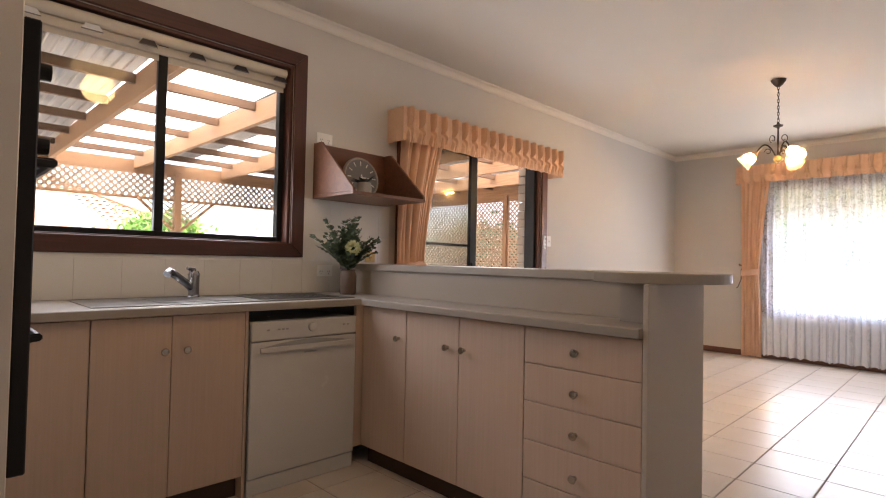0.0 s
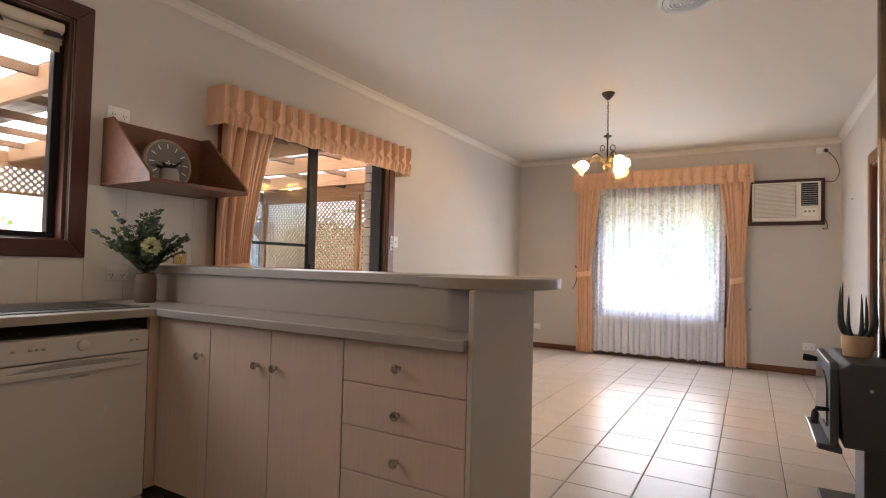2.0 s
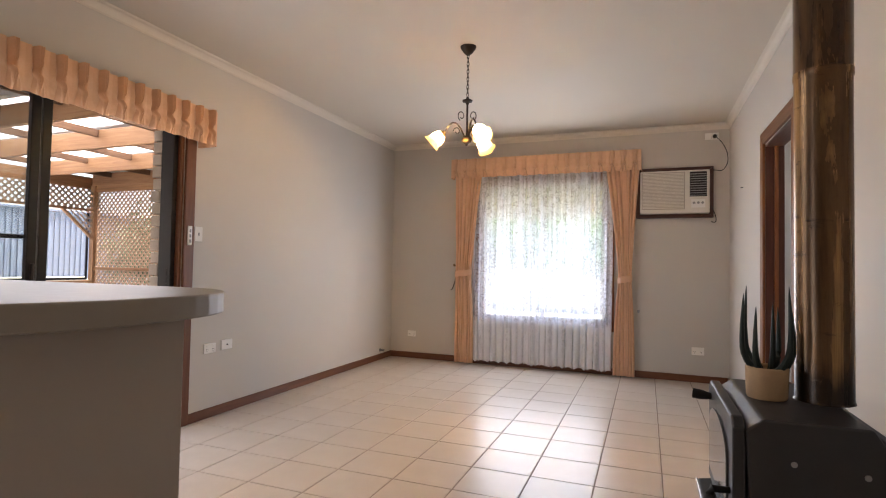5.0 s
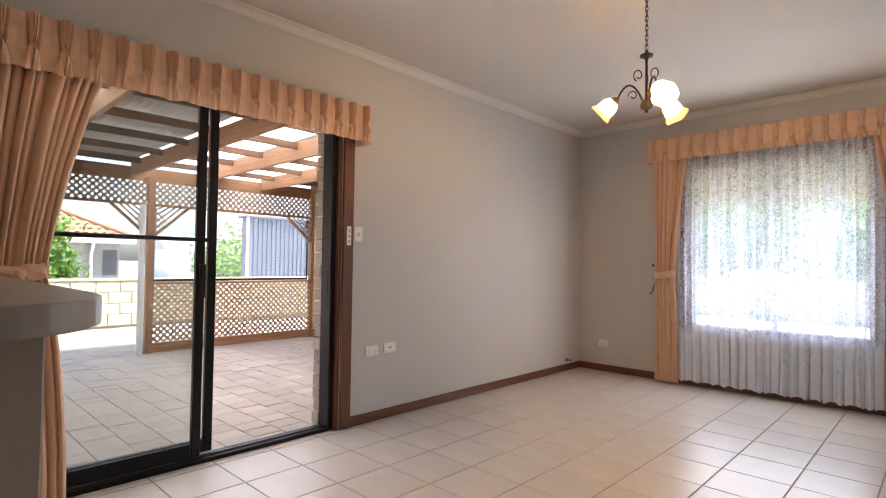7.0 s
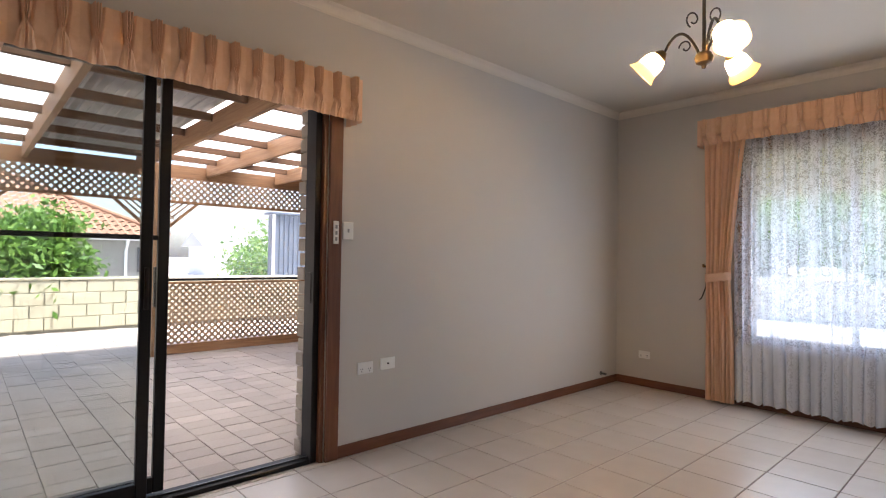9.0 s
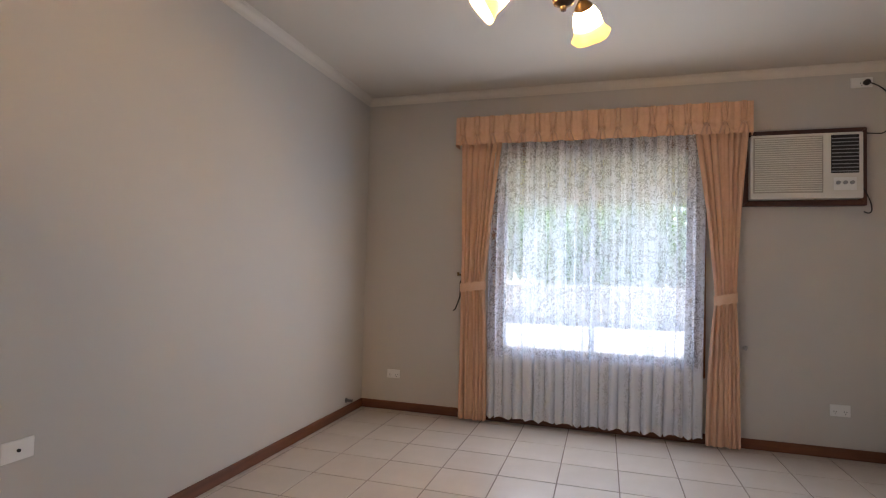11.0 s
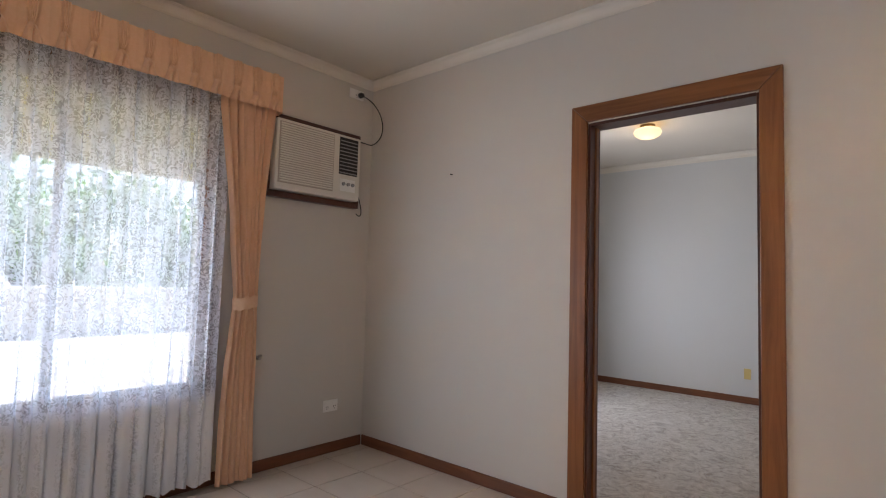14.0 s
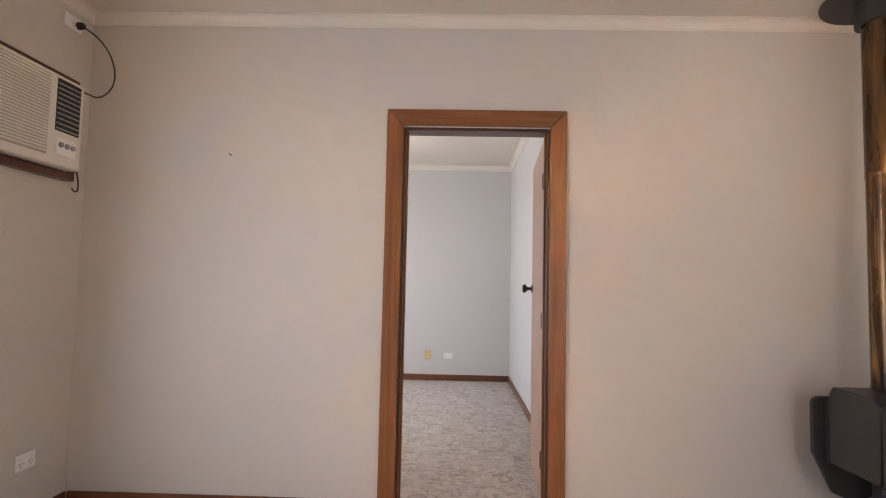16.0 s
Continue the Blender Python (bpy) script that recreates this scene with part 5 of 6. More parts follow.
M_FIREGLASS = plain("fire_glass", (0.10, 0.10, 0.105), 0.06, 0.0, var=0.1, bump=0)
part("door_glass", prism(arch, 0.448, 0.4545, 0.0, "x"), M_FIREGLASS, st, "reflective fire door glass")
part("door_handle", new_tube([(0.455, 3.20, 0.545), (0.41, 3.195, 0.545), (0.405, 3.19, 0.53), (0.40, 3.185, 0.48)], lambda u: 0.009 + 0.008 * u, 10), M_BLACK, st, "black lever handle", True)
part("air_control", new_tube([(0.487, 3.66, 0.70), (0.42, 3.67, 0.705), (0.395, 3.675, 0.707)], lambda u: 0.006 + 0.012 * (u > 0.4), 10), M_BLACK, st, "black air control knob", True)
part("ash_lip", prism([(0.415, 3.20), (0.50, 3.16), (0.50, 3.74), (0.415, 3.70)], 0.365, 0.392, 0.005), M_STOVE, st, "polished black ash shelf")
part("lip_edge", new_box((0.409, 3.205, 0.368), (0.4145, 3.695, 0.394), 0.001), M_CHROME, st, "bright trim strip")
part("pedestal", new_box((0.60, 3.34, 0.03), (0.76, 3.58, 0.394), 0.004), M_STOVE, st)
part("base_plate", prism([(0.46, 3.22), (0.87, 3.22), (0.87, 3.72), (0.46, 3.72)], 0.001, 0.029, 0.005), M_STOVE, st)
sh_prof = [(3.12, 0.40), (3.19, 0.33), (3.60, 0.20), (3.70, 0.24), (3.79, 0.43), (3.79, 0.66), (3.785, 0.685), (3.76, 0.70), (3.15, 0.70), (3.125, 0.685), (3.12, 0.66)]
part("rear_shield", prism(sh_prof, 0.842, 0.866, 0.004, "x"), M_STOVE, st, "black rear heat shield")
part("side_shield", prism([(0.801, 0.41), (0.8415, 0.38), (0.8415, 0.685), (0.801, 0.70)], 3.17, 3.73, 0.002, "y"), M_STOVE, st)
for x, y in ((0.60, 3.158), (0.76, 3.158)):
    part("bolt", new_lathe([(0.008, 0), (0.007, 0.003), (0, 0.004)], 14, pose(x, y + 0.002, 0.64 + 0.01 * (x < 0.7), 90, 0, 0)), M_GREYPLASTIC, st, "grey bolt cover", True)
flue = thing("flue", "tarnished bronze flue pipe rising to the ceiling", "flue", pose(FX, FY, 0))
part("lower_pipe", new_lathe([(0.082, 0.761), (0.078, 0.77), (0.078, 1.765), (0.081, 1.77), (0.081, 1.79)], 40), M_FLUE, flue, "", True)
part("upper_pipe", new_lathe([(0.0795, 1.79), (0.0795, 2.58)], 40), M_FLUETOP, flue, "", True)
part("collar", new_lathe([(0.08, 2.53), (0.105, 2.53), (0.105, 2.64), (0.245, 2.645), (0.25, 2.655), (0.25, 2.66), (0.08, 2.661)], 40), M_STOVE, flue, "black ceiling collar and flange", True)
part("spigot", new_lathe([(0.10, 2.66), (0.10, 2.679)], 30), M_STOVE, flue)

pot = thing("pot_plant", "dark aloe in a woven cane-look pot", "plant", pose(0.59, 3.45, 0.761) @ Matrix.Scale(0.82, 4))
part("pot", new_lathe([(0, 0), (0.066, 0), (0.07, 0.008), (0.074, 0.115), (0.07, 0.12), (0.064, 0.115), (0.062, 0.09), (0, 0.09)], 48, Matrix(), lambda t, z: 1 + 0.012 * math.sin(24 * t + 3 * math.sin(z * 180))), M_POT, pot, "honey cane-look pot", True)
part("soil", new_lathe([(0, 0.098), (0.063, 0.0965)], 24), M_SOIL, pot)
random.seed(4)
for k in range(7):
    a = 2 * math.pi * k / 6 + random.uniform(-0.2, 0.2)
    ln = random.uniform(0.25, 0.36)
    sp = random.uniform(0.065, 0.095) if k < 6 else 0.012
    pts = []
    for i in range(12):
        u = i / 11
        r = 0.01 + sp * math.sin(min(1.0, u * 1.9) * math.pi / 2) ** 0.9 - 0.25 * sp * max(0.0, u - 0.7)
        pts.append((r * math.cos(a), r * math.sin(a), 0.088 + ln * (0.12 * u + 0.88 * u ** 1.5)))
    part("leaf", new_tube(pts, lambda u: 0.0145 * (1 - u) ** 0.6 + 0.001, 7), M_ALOE, pot, "", True)

# ---- patio ----
PZ = -0.15
OX = -7.8
ground_bm = bmesh.new()
box(ground_bm, (-400, -400, -0.5), (400, 400, PZ - 0.06))
solid("ground", ground_bm, M_CONCRETE, "pale concrete and earth ground around the house", "ground", "structure")
solid("patio_slab", new_box((-11.16, -4.0, PZ - 0.059), (L - 0.235, 7.5, PZ - 0.012)), M_MORTAR, "sand bed under the patio pavers", "ground", "structure")

roof = thing("patio_roof", "timber pergola roof with iron and translucent sheets", "pergola")
RAFTERS = (-1.0, 0.05, 1.13, 2.07, 3.25, 4.42, 5.30, 6.32, 7.25)
RB = 2.30
for y in RAFTERS:
    part("rafter", new_box((OX - 0.05, y - 0.025, RB), (L - 0.27, y + 0.025, RB + 0.19), 0.004), M_PINE["x"], roof)
part("outer_beam", new_box((OX - 0.095, -3.9, RB - 0.06), (OX - 0.0505, 7.35, RB + 0.13), 0.004), M_PINE["y"], roof)
part("inner_beam", new_box((L - 0.268, -3.9, RB + 0.0), (L - 0.236, 7.35, RB + 0.19), 0.004), M_PINE["y"], roof)
for k in range(6):
    x = OX + 0.35 + 0.8 * k
    for a, b in zip((-3.9,) + RAFTERS, RAFTERS):
        part("purlin", new_box((x - 0.02, a + 0.026, RB + 0.115), (x + 0.02, b - 0.026, RB + 0.189), 0.002), M_PURLIN_SHADED, roof)
STRIPS = [(-3.9, -1.0, 0), (-1.0, -0.4, 1), (-0.4, 1.13, 0), (1.13, 2.1, 1), (2.1, 2.75, 0), (2.75, 3.3, 1), (3.3, 4.42, 0), (4.42, 5.35, 1), (5.35, 5.8, 0), (5.8, 6.4, 1), (6.4, 7.45, 0)]
for a, b, clear in STRIPS:
    n = int((b - a) / 0.076 * 6)

    def corr(u, v, a=a, b=b):
        y = a + (b - a) * u
        return (OX - 0.25 + (L - 0.2 - OX + 0.25) * v, y, RB + 0.212 + 0.016 * math.sin(2 * math.pi * y / 0.076) + 0.06 * v)

    part("roof_sheet", sheet(corr, n, 1), M_SHEET if clear else M_GALV, roof, "translucent roof sheet" if clear else "grey corrugated iron sheet", True)
for y in (-2.0, 0.3, 2.6, 4.65, 7.25):
    part("post", new_box((OX - 0.045, y - 0.045, PZ - 0.01), (OX + 0.045, y + 0.045, RB - 0.001), 0.004), M_PINE["z"], roof)


def lattice_bars(u0, u1, v0, v1, pitch, width):
    """Diagonal bars inside a rectangle: lists of ((u, v), (u, v)) for both ways."""
    res = ([], [])
    for way in (0, 1):
        c = -(v1 - v0)
        while c < (u1 - u0):
            pts = []
            s, e = max(0.0, c), min(u1 - u0, c + (v1 - v0))
            if e - s > 0.02:
                if way == 0:
                    pts = ((u0 + s, v0 + (s - c)), (u0 + e, v0 + (e - c)))
                else:
                    pts = ((u0 + s, v1 - (s - c)), (u0 + e, v1 - (e - c)))
                res[way].append(pts)
            c += pitch
    return res


def lattice(name, label, axis, plane, u0, u1, v0, v1, pitch=0.088, width=0.030, rails=()):
    th = thing(name, label, "lattice")
    for way, bars in enumerate(lattice_bars(u0, u1, v0, v1, pitch, width)):
        for (a, b), (c, d) in bars:
            t = Vector((c - a, d - b)).normalized()
            nrm = Vector((-t.y, t.x)) * width / 2
            q = [(a + nrm.x, b + nrm.y), (c + nrm.x, d + nrm.y), (c - nrm.x, d - nrm.y), (a - nrm.x, b - nrm.y)]
            part("lattice_slat", prism(q, plane + 0.007 * way, plane + 0.007 * way + 0.0065, 0.0, axis), M_LATTICE, th)
    for lo, hi in rails:
        if axis == "x":
            part("rail", new_box((plane - 0.02, lo[0], lo[1]), (plane + 0.035, hi[0], hi[1]), 0.003), M_PINE["y"], th)
        else:
            part("rail", new_box((lo[0], plane - 0.02, lo[1]), (hi[0], plane + 0.035, hi[1]), 0.003), M_PINE["x"], th)
    return th


VB, VT = 1.93, RB - 0.061
for a, b in ((-1.955, 0.255), (0.345, 2.555), (2.645, 4.605), (4.695, 7.205)):
    lattice("lattice_valance", "brown timber lattice valance under the beam", "x", OX, a, b, VB, VT, rails=[((a, VB - 0.035), (b, VB))])
    for s, e, up in ((a, a + 0.42, 1), (b, b - 0.42, 1)):
        br = thing("corner_brace", "diagonal timber corner brace with lattice", "brace")
        d = 1 if e > s else -1
        part("strut", prism([(s, VB - 0.47), (s + d * 0.47, VB - 0.036), (s + d * 0.42, VB - 0.036), (s, VB - 0.42)], OX - 0.015, OX + 0.03, 0.0, "x"), M_PINE["y"], br)
        for k in range(4):
            h = 0.10 + 0.088 * k
            part("lattice_slat", prism([(s, VB - h), (s, VB - h + 0.03), (s + d * (0.43 - h) * 0.5, VB - h + (0.43 - h) * -0.5 + 0.03), (s + d * (0.43 - h) * 0.5, VB - h - (0.43 - h) * 0.5)], OX + 0.0, OX + 0.006, 0.0, "x"), M_LATTICE, br)
            part("lattice_slat", prism([(s, VB - h), (s, VB - h + 0.03), (s + d * h * 0.9, VB - 0.036 + 0.0), (s + d * h * 0.9 + d * 0.03, VB - 0.036)], OX + 0.007, OX + 0.013, 0.0, "x"), M_LATTICE, br)
lattice("lattice_screen", "half-height brown timber lattice screen with rails", "x", OX, 4.695, 7.205, PZ + 0.14, 0.80, rails=[((4.695, 0.80), (7.205, 0.835)), ((4.695, PZ + 0.01), (7.205, PZ + 0.14))])
NY = 7.25
lattice("lattice_screen", "full-height timber lattice end screen", "y", NY, OX + 0.05, -5.6, PZ + 0.14, 2.2, rails=[((OX + 0.05, 1.0), (-5.6, 1.04)), ((OX + 0.05, PZ + 0.01), (-5.6, PZ + 0.14)), ((OX + 0.05, 2.2), (-5.6, RB + 0.19))])
lattice("lattice_screen", "full-height timber lattice end screen", "y", NY, -5.5, -3.2, PZ + 0.14, 2.2, rails=[((-5.5, 1.0), (-3.2, 1.04)), ((-5.5, PZ + 0.01), (-3.2, PZ + 0.14)), ((-5.5, 2.2), (-3.2, RB + 0.19))])
solid("screen_post", new_box((-5.595, NY - 0.045, PZ - 0.01), (-5.505, NY + 0.045, RB - 0.001), 0.004), M_PINE["z"], "squared timber post between lattice screens", "post")
M_PVC = translucent_material("clear_plastic", (0.80, 0.84, 0.86), 0.80, 0.5)


def clear_blind(a, b, z0, z1):
    """A clear plastic outdoor blind with dark bound edges, hung behind the lattice."""
    th = thing("outdoor_blind", "clear plastic outdoor blind with dark bound edges", "blind")
    x = OX - 0.06
    pane = part("sheet", sheet(lambda u, v: (x - 0.008 * math.sin(9 * u) * v, a + (b - a) * u, z1 + (z0 - z1) * v), 24, 4), M_PVC, th, "hazy clear plastic", True)
    pane.visible_shadow = False
    for lo, hi in (((a, z0), (a + 0.03, z1)), ((b - 0.03, z0), (b, z1)), ((a + 0.03, z0), (b - 0.03, z0 + 0.035))):
        part("binding", new_box((x - 0.006, lo[0], lo[1]), (x + 0.006, hi[0], hi[1]), 0.002), M_BLACK, th, "black fabric binding")


clear_blind(4.70, 7.20, 0.84, 1.99)
solid("downpipe", new_lathe([(0.04, PZ), (0.04, 1.9)], 18, pose(OX + 0.09, 4.52, 0)), M_WPAINT, "white round downpipe beside the post", "pipe", smooth=True)

# Overhang added out of view to block direct sun at the north windows.
solid("eaves", new_box((L - 0.8, N + 0.25, 2.45), (BX1 + 0.8, N + 1.15, 2.55)), M_WPAINT, "added unseen eaves that keep sun off the north windows", "eaves", "structure")
solid("house_roof", new_box((L - 0.1, S - 2.0, 2.9), (BX1 + 0.8, N + 0.24, 3.0)), M_GALV, "grey house roof over the rooms", "roof", "structure")
wall("wall_brick_north", "y", N + 0.101, N + 0.155, L, BX1 + 0.3, PZ, 2.9, [NW, BW], M_MORTAR, "cream outer wall around the north windows")

# ---- garden and neighbours ----
block = thing("block_wall", "low pale concrete block garden wall", "wall")
part("core", new_box((-11.35, -9.0, PZ - 0.06), (-11.165, 9.5, 0.735)), M_BLOCKJOINT, block)
bmB = bmesh.new()
for r in range(4):
    y = -9.0 + (0.2 if r % 2 else 0.0)
    while y < 9.3:
        box(bmB, (-11.16 - 0.02, y + 0.006, -0.1 + 0.21 * r), (-11.135, y + 0.39, -0.1 + 0.21 * r + 0.2), 0.006)
        y += 0.4
part("block", bmB, M_BLOCK, block, "pale concrete blocks")
part("coping", new_box((-11.38, -9.0, 0.736), (-11.12, 9.5, 0.78), 0.006), M_BLOCK, block)

nh = thing("neighbour_house", "neighbouring cream brick house with terracotta tiled roof", "house")
HX, HY0, HY1, GZ = -24.0, -14.0, 8.6, 1.78
part("wall", new_box((-34, HY0, -0.3), (HX - 0.02, HY1, GZ)), M_MORTAR, nh)
bmN = bmesh.new()
for r in range(22):
    z = 0.10 + 0.078 * r
    y = -6.0 + (0.12 if r % 2 else 0.0)
    while y < HY1 - 0.24:
        box(bmN, (HX - 0.03, y, z), (HX, y + 0.23, z + 0.066))
        y += 0.245
part("brickwork", bmN, M_NBRICK, nh, "cream brick courses")
part("fascia", new_box((HX - 0.02, HY0 - 0.4, GZ - 0.02), (HX + 0.5, HY1 + 0.45, GZ + 0.17), 0.01), M_WPAINT, nh, "white fascia and gutter")
part("downpipe", new_tube([(HX + 0.45, 7.6, GZ), (HX + 0.25, 7.6, GZ - 0.25), (HX + 0.08, 7.6, GZ - 0.4), (HX + 0.08, 7.6, 0.0)], 0.06, 10), M_WPAINT, nh, "white downpipe")
bmR = bmesh.new()
rise = 2.7
for r in range(15):
    u0, u1 = r / 15, (r + 1) / 15
    x0, x1 = HX + 0.52 - 5.4 * u0, HX + 0.52 - 5.4 * u1 - 0.03
    z0, z1 = GZ + 0.18 + rise * u0, GZ + 0.18 + rise * u1
    n = 52
    yend = HY1 + 0.45 - 5.4 * u0
    prev = None
    for k in range(n * 4 + 1):
        y = yend - k * (0.30 / 4)
        bumpz = 0.03 * math.sin(k * math.pi / 2) + 0.03
        a = bmR.verts.new((x0, y, z0 + bumpz))
        b = bmR.verts.new((x1, y, z1 + bumpz - 0.02))
        if prev:
            bmR.faces.new((prev[0], a, b, prev[1]))
        prev = (a, b)
part("roof_tiles", bmR, M_ROOFTILE, nh, "terracotta roof tiles in rows")
bmR = bmesh.new()
A, B, C, D = [bmR.verts.new(p) for p in ((HX + 0.5, HY1 + 0.45, GZ + 0.19), (HX - 4.9, HY1 - 4.95, GZ + 2.9), (HX - 10.4, HY1 + 0.45, GZ + 0.19), (HX - 4.9, HY0, GZ + 2.9))]
bmR.faces.new((A, B, C))
part("roof_end", bmR, M_ROOFTILE, nh)
part("ridge", new_tube([(HX - 4.9, HY0, GZ + 2.93), (HX - 4.9, HY1 - 4.95, GZ + 2.93), (HX + 0.5, HY1 + 0.45, GZ + 0.24)], 0.1, 8), M_ROOFTILE, nh, "terracotta ridge capping")
part("window", new_box((HX + 0.001, 8.0, 0.5), (HX + 0.02, 8.5, 1.5)), M_FIREGLASS, nh, "dark house window")

shed = thing("garden_shed", "blue-grey ribbed steel garden shed", "shed")
part("wall", new_box((-15.4, 9.6, PZ - 0.06), (-15.02, 14.0, 2.45)), M_SHED, shed)
for k in range(30):
    part("rib", new_box((-15.019, 9.62 + 0.15 * k, PZ - 0.06), (-14.985, 9.68 + 0.15 * k, 2.45), 0.005), M_SHED, shed)
part("frame", new_box((-15.0, 9.54, PZ - 0.06), (-14.96, 9.615, 2.5), 0.005), M_WPAINT, shed, "pale corner trim")
part("cap", new_box((-15.5, 9.5, 2.451), (-14.9, 14.1, 2.52), 0.01), M_SHED, shed)
far_house = thing("far_house", "distant low house with grey roof", "house")
part("wall", new_box((-44, 16, -0.3), (-40, 26, 1.9)), M_WPAINT, far_house)
part("roof", prism([(-44.6, 1.9), (-39.4, 1.9), (-42, 3.0)], 15.6, 26.4, 0.0, "y"), M_GALV, far_house)


def tree(name, label, m, trunk_h, radius, height, count, seed, leaf=0.16, mat=None):
    """Tapered trunk with limbs and a crown of leaf clumps with gaps."""
    rnd = random.Random(seed)
    th = thing(name, label, "tree", m)
    bm = bmesh.new()
    tube(bm, [(0, 0, -0.05), (0.03, 0.02, trunk_h * 0.5), (0.0, 0.05, trunk_h), (0.05, 0.0, trunk_h + height * 0.5)], lambda u: 0.09 * radius * (1.1 - u) + 0.01, 8)
    tips = []
    for k in range(11):
        a = rnd.uniform(0, 6.28)
        r = radius * rnd.uniform(0.35, 0.85)
        z = trunk_h + height * rnd.uniform(0.0, 0.9)
        tube(bm, [(0, 0, trunk_h * 0.8), (r * 0.4 * math.cos(a), r * 0.4 * math.sin(a), (trunk_h + z) / 2), (r * math.cos(a), r * math.sin(a), z)], lambda u: 0.035 * radius * (1.1 - u), 6)
        tips.append(Vector((r * math.cos(a), r * math.sin(a), z)))
    part("trunk", bm, M_BARK, th, "brown tapered trunk with limbs", True)
    verts, faces = [], []
    for k in range(count):
        c = rnd.choice(tips)
        p = c + Vector((rnd.gauss(0, 1), rnd.gauss(0, 1), rnd.gauss(0, 0.8))) * radius * 0.27
        d = Vector((rnd.gauss(0, 1), rnd.gauss(0, 1), rnd.gauss(0, 1) - 0.3)).normalized()
        s = d.orthogonal().normalized()
        s.rotate(Matrix.Rotation(rnd.uniform(0, 6.28), 3, d))
        ln = leaf * rnd.uniform(0.6, 1.2)
        i = len(verts)
        verts += [p, p + d * ln * 0.5 + s * ln * 0.22, p + d * ln, p + d * ln * 0.5 - s * ln * 0.22]
        faces.append((i, i + 1, i + 2, i + 3))
    me = bpy.data.meshes.new("crown")
    me.from_pydata(verts, [], faces)
    me.materials.append(mat or M_LEAF)
    ob = new("crown", me)
    ob.parent = th
    tagged(ob, "leafy green crown", "", "", "stuff")
    return th


tree("garden_tree", "leafy bright green garden tree behind the block wall", pose(-12.3, 3.55, PZ - 0.05), 0.45, 0.85, 1.75, 9000, 3, 0.17)
tree("garden_tree", "broad green garden tree", pose(-26, 15.5, PZ - 0.05), 0.7, 2.2, 1.8, 3200, 5, 0.35)
tree("garden_tree", "broad green garden tree", pose(-21, 11.6, PZ - 0.05), 0.5, 1.2, 1.1, 1800, 8, 0.25)
tree("garden_tree", "broad green garden tree", pose(-36, 1.0, PZ - 0.05), 1.5, 3.0, 3.0, 3200, 9, 0.45)
tree("garden_tree", "broad green garden tree", pose(-30, -10.5, PZ - 0.05), 1.5, 3.0, 3.0, 3200, 10, 0.45)
for k in range(4):
    tree("garden_shrub", "dense green shrub behind the lattice end screen", pose(-7.6 + 1.15 * k, 8.75, PZ - 0.05), 0.3, 0.95, 1.9, 6500, 41 + k, 0.2, M_HEDGE)
for k in range(8):
    tree("street_tree", "tall leafy green hedge shrub behind the front fence", pose(-11.0 + 3.1 * k, 20.0 + 0.5 * (k % 2), PZ - 0.05), 0.7, 2.0, 2.9, 4500, 21 + k, 0.26)
front = thing("front_fence", "pale rendered front fence beyond the driveway", "fence")
part("panel", new_box((-20, 18.0, PZ - 0.06), (22, 18.12, 0.80), 0.01), M_CONCRETE, front)
part("cap", new_box((-20, 17.97, 0.801), (22, 18.15, 0.85), 0.006), M_WPAINT, front)

# ---- pieces of floors and walls ----
TP, TQ, TX0, TY0 = 0.3415, 0.3375, -0.02, 7.165 - 7 * 0.3375
tile_cache = {}


def floor_tile(x0, y0, x1, y1):
    key = (round(x1 - x0, 3), round(y1 - y0, 3))
    if key not in tile_cache:
        w, d = key
        tile_cache[key] = mesh_of("tile", new_box((-w / 2, -d / 2, -0.008), (w / 2, d / 2, 0.0), 0.0018), M_TILE)
    shared_part("tile", tile_cache[key], floor, pose((x0 + x1) / 2, (y0 + y1) / 2, 0))


g = 0.0035
for i in range(-10, 6):
    for j in range(-17, 10):
        x0, x1 = max(L, TX0 + TP * i) , min(R + 0.06, TX0 + TP * (i + 1))
        y0, y1 = max(S, TY0 + TQ * j), min(N, TY0 + TQ * (j + 1))
        if x1 - x0 < 0.03 or y1 - y0 < 0.03:
            continue
        floor_tile(x0 + g, y0 + g, x1 - g, y1 - g)
for j in range(-8, 0):
    y0, y1 = max(SD[0], TY0 + TQ * j), min(SD[1], TY0 + TQ * (j + 1))
    if y1 - y0 > 0.03:
        floor_tile(L - 0.03 + g, y0 + g, L - g, y1 - g)

splash = thing("splashback", "square white glazed splashback tiles", "tiles", kind="structure")
part("bed", new_box((L + 0.001, S + 0.001, BT + 0.001), (L + 0.006, 1.70, 1.135)), M_WGROUT, splash)
part("bed", new_box((L + 0.001, 1.702, BT + 0.001), (L + 0.006, 2.40, 1.514)), M_WGROUT, splash)
wt = {}
for r, (z0, z1) in enumerate(((BT + 0.002, 1.116), (1.116, 1.316), (1.316, 1.513))):
    for k in range(-6, 4):
        y0, y1 = 1.702 + 0.2 * k, 1.702 + 0.2 * (k + 1)
        y1 = min(y1, 2.40)
        if y1 - y0 < 0.03 or (r > 0 and y0 < 1.69):
            continue
        key = (round(y1 - y0, 3), round(z1 - z0, 3))
        if key not in wt:
            wt[key] = mesh_of("wall_tile", new_box((0, -key[0] / 2 + 0.0008, -key[1] / 2 + 0.0008), (0.003, key[0] / 2 - 0.0008, key[1] / 2 - 0.0008), 0.0008), M_WTILE)
        shared_part("wall_tile", wt[key], splash, pose(L + 0.006, (y0 + y1) / 2, (z0 + z1) / 2))

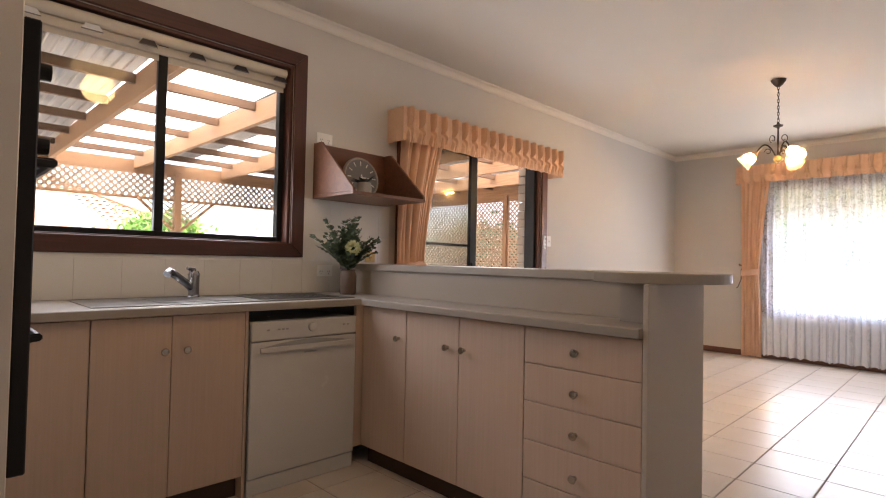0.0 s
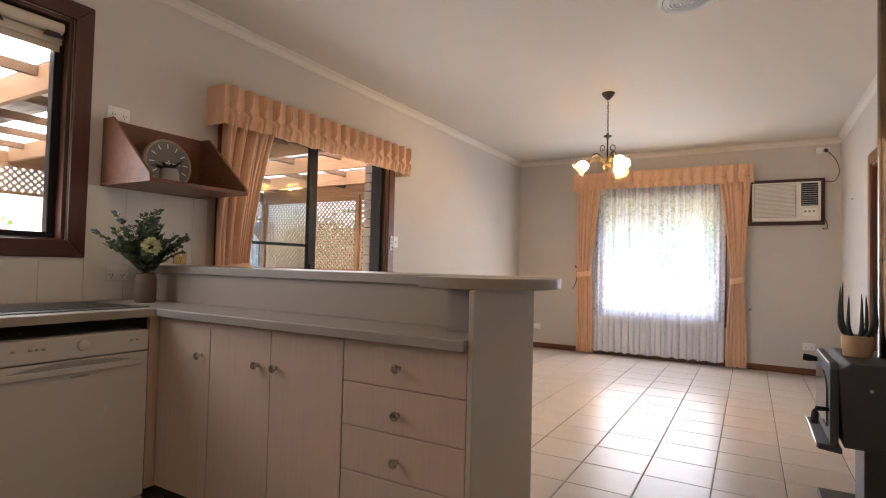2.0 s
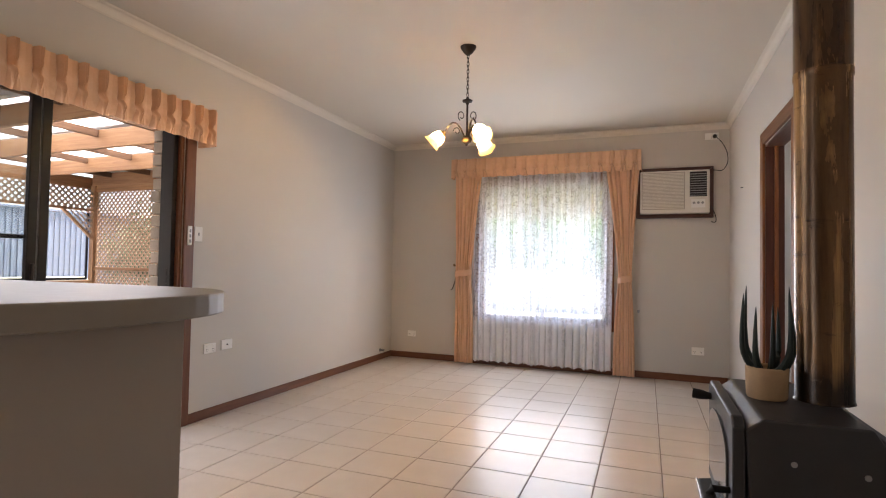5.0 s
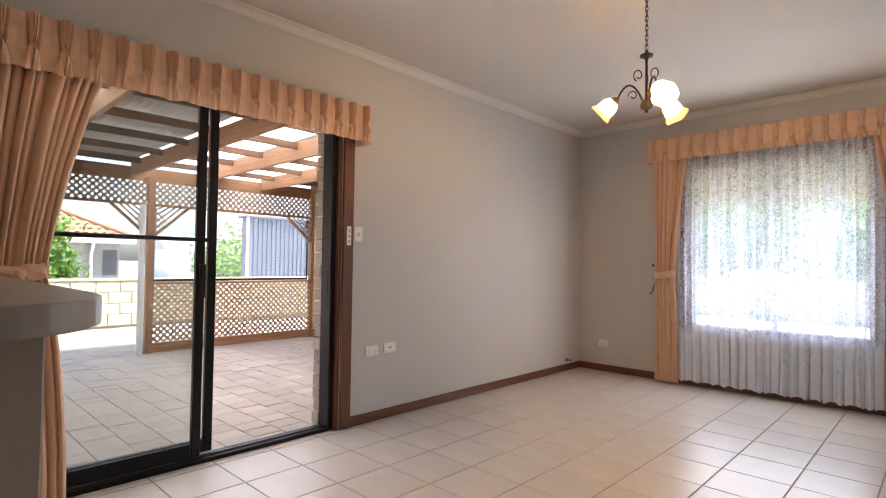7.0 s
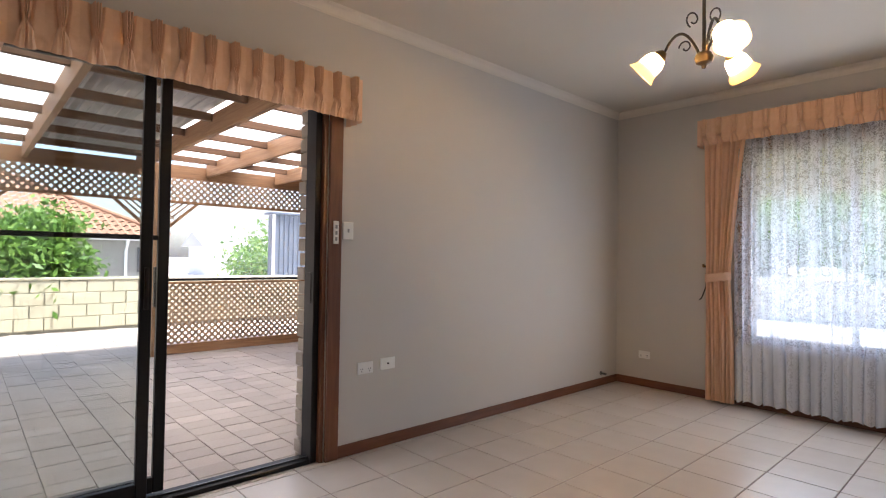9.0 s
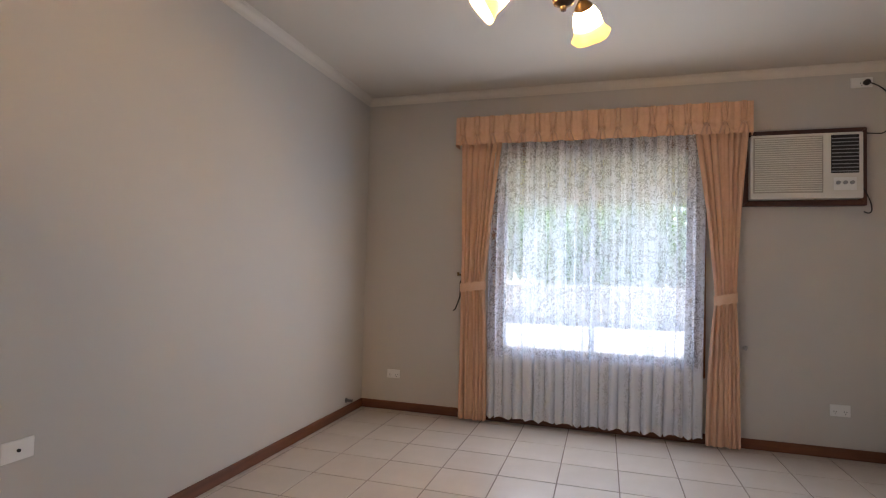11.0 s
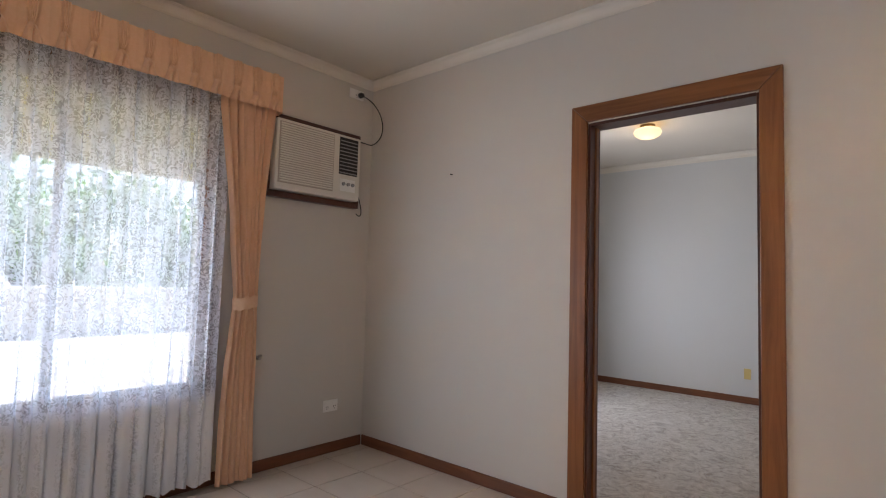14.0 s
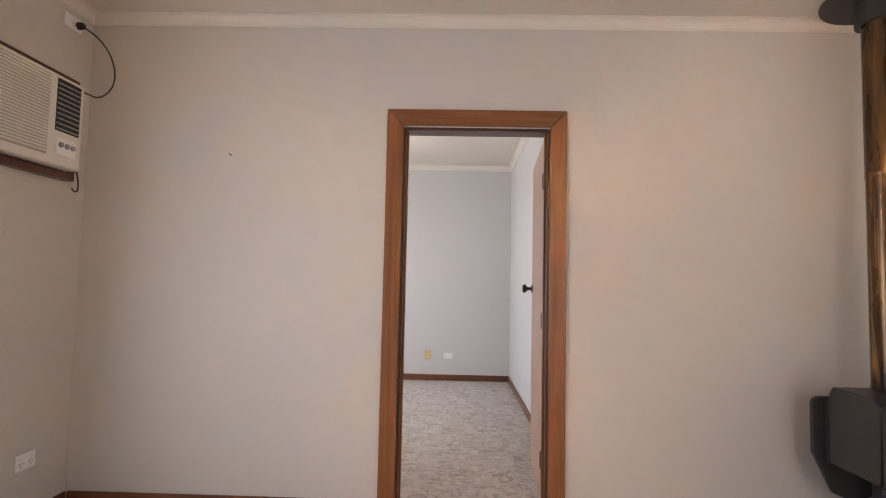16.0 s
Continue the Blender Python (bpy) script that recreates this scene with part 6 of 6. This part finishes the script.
# outer brick skin
skin = thing("brick_wall", "cream brick outer skin of the house", "wall", kind="structure")
bx0, bx1 = L - 0.23, L - 0.125
for a, b, lo, hi in ((-4.0, KW[0], PZ, 2.9), (KW[1], SD[0], PZ, 2.9), (SD[1] + 0.004, 7.7, PZ, 2.9), (KW[0], KW[1], PZ, 1.18), (KW[0], KW[1], 2.36, 2.9), (SD[0], SD[1] - 0.012, 2.18, 2.9), (SD[0], SD[1] - 0.012, PZ, -0.03)):
    part("core", new_box((bx0 + 0.012, a, lo), (bx1, b, hi)), M_MORTAR, skin)
brick_me = mesh_of("brick", new_box((-0.042, -0.115, 0.0), (0.041, 0.115, 0.076), 0.004), M_BRICK)
for r in range(26):
    z = PZ + 0.086 * r
    for y in ([SD[1] - 0.012 + 0.115 + 0.0, SD[1] + 0.24 + 0.105] if r % 2 == 0 else [SD[1] - 0.07 + 0.06 + 0.12, SD[1] + 0.36]):
        shared_part("brick", brick_me, skin, pose(bx0 + 0.042 - 0.003 * (r % 2), y - 0.043 - 0.004 * (r % 3), z))

paving = thing("paving", "grey-brown clay patio pavers laid in running bond", "paving", kind="structure")
PW, PL = 0.18, 0.235
pav_me = mesh_of("paver", new_box((-PW / 2 + 0.002, -PL / 2 + 0.002, -0.05), (PW / 2 - 0.002, PL / 2 - 0.002, 0.0), 0.004), M_PAVER)
random.seed(9)
far = bmesh.new()
for c in range(48):
    y = -3.83 + PL * c
    x = L - 0.235 - PW * (0.5 if c % 2 else 1.0)
    while x > -11.05:
        dz = random.uniform(-0.003, 0.003)
        if x > -5.9 and 2.4 < y < 6.3:
            shared_part("paver", pav_me, paving, pose(x, y, PZ + dz, random.uniform(-0.4, 0.4), random.uniform(-0.4, 0.4), random.uniform(-0.5, 0.5)))
        else:
            box(far, (x - PW / 2 + 0.002, y - PL / 2 + 0.002, PZ - 0.05), (x + PW / 2 - 0.002, y + PL / 2 - 0.002, PZ + dz))
        x -= PW
tagged(part("far_pavers", far, M_PAVER, paving), "", "", "", "stuff")
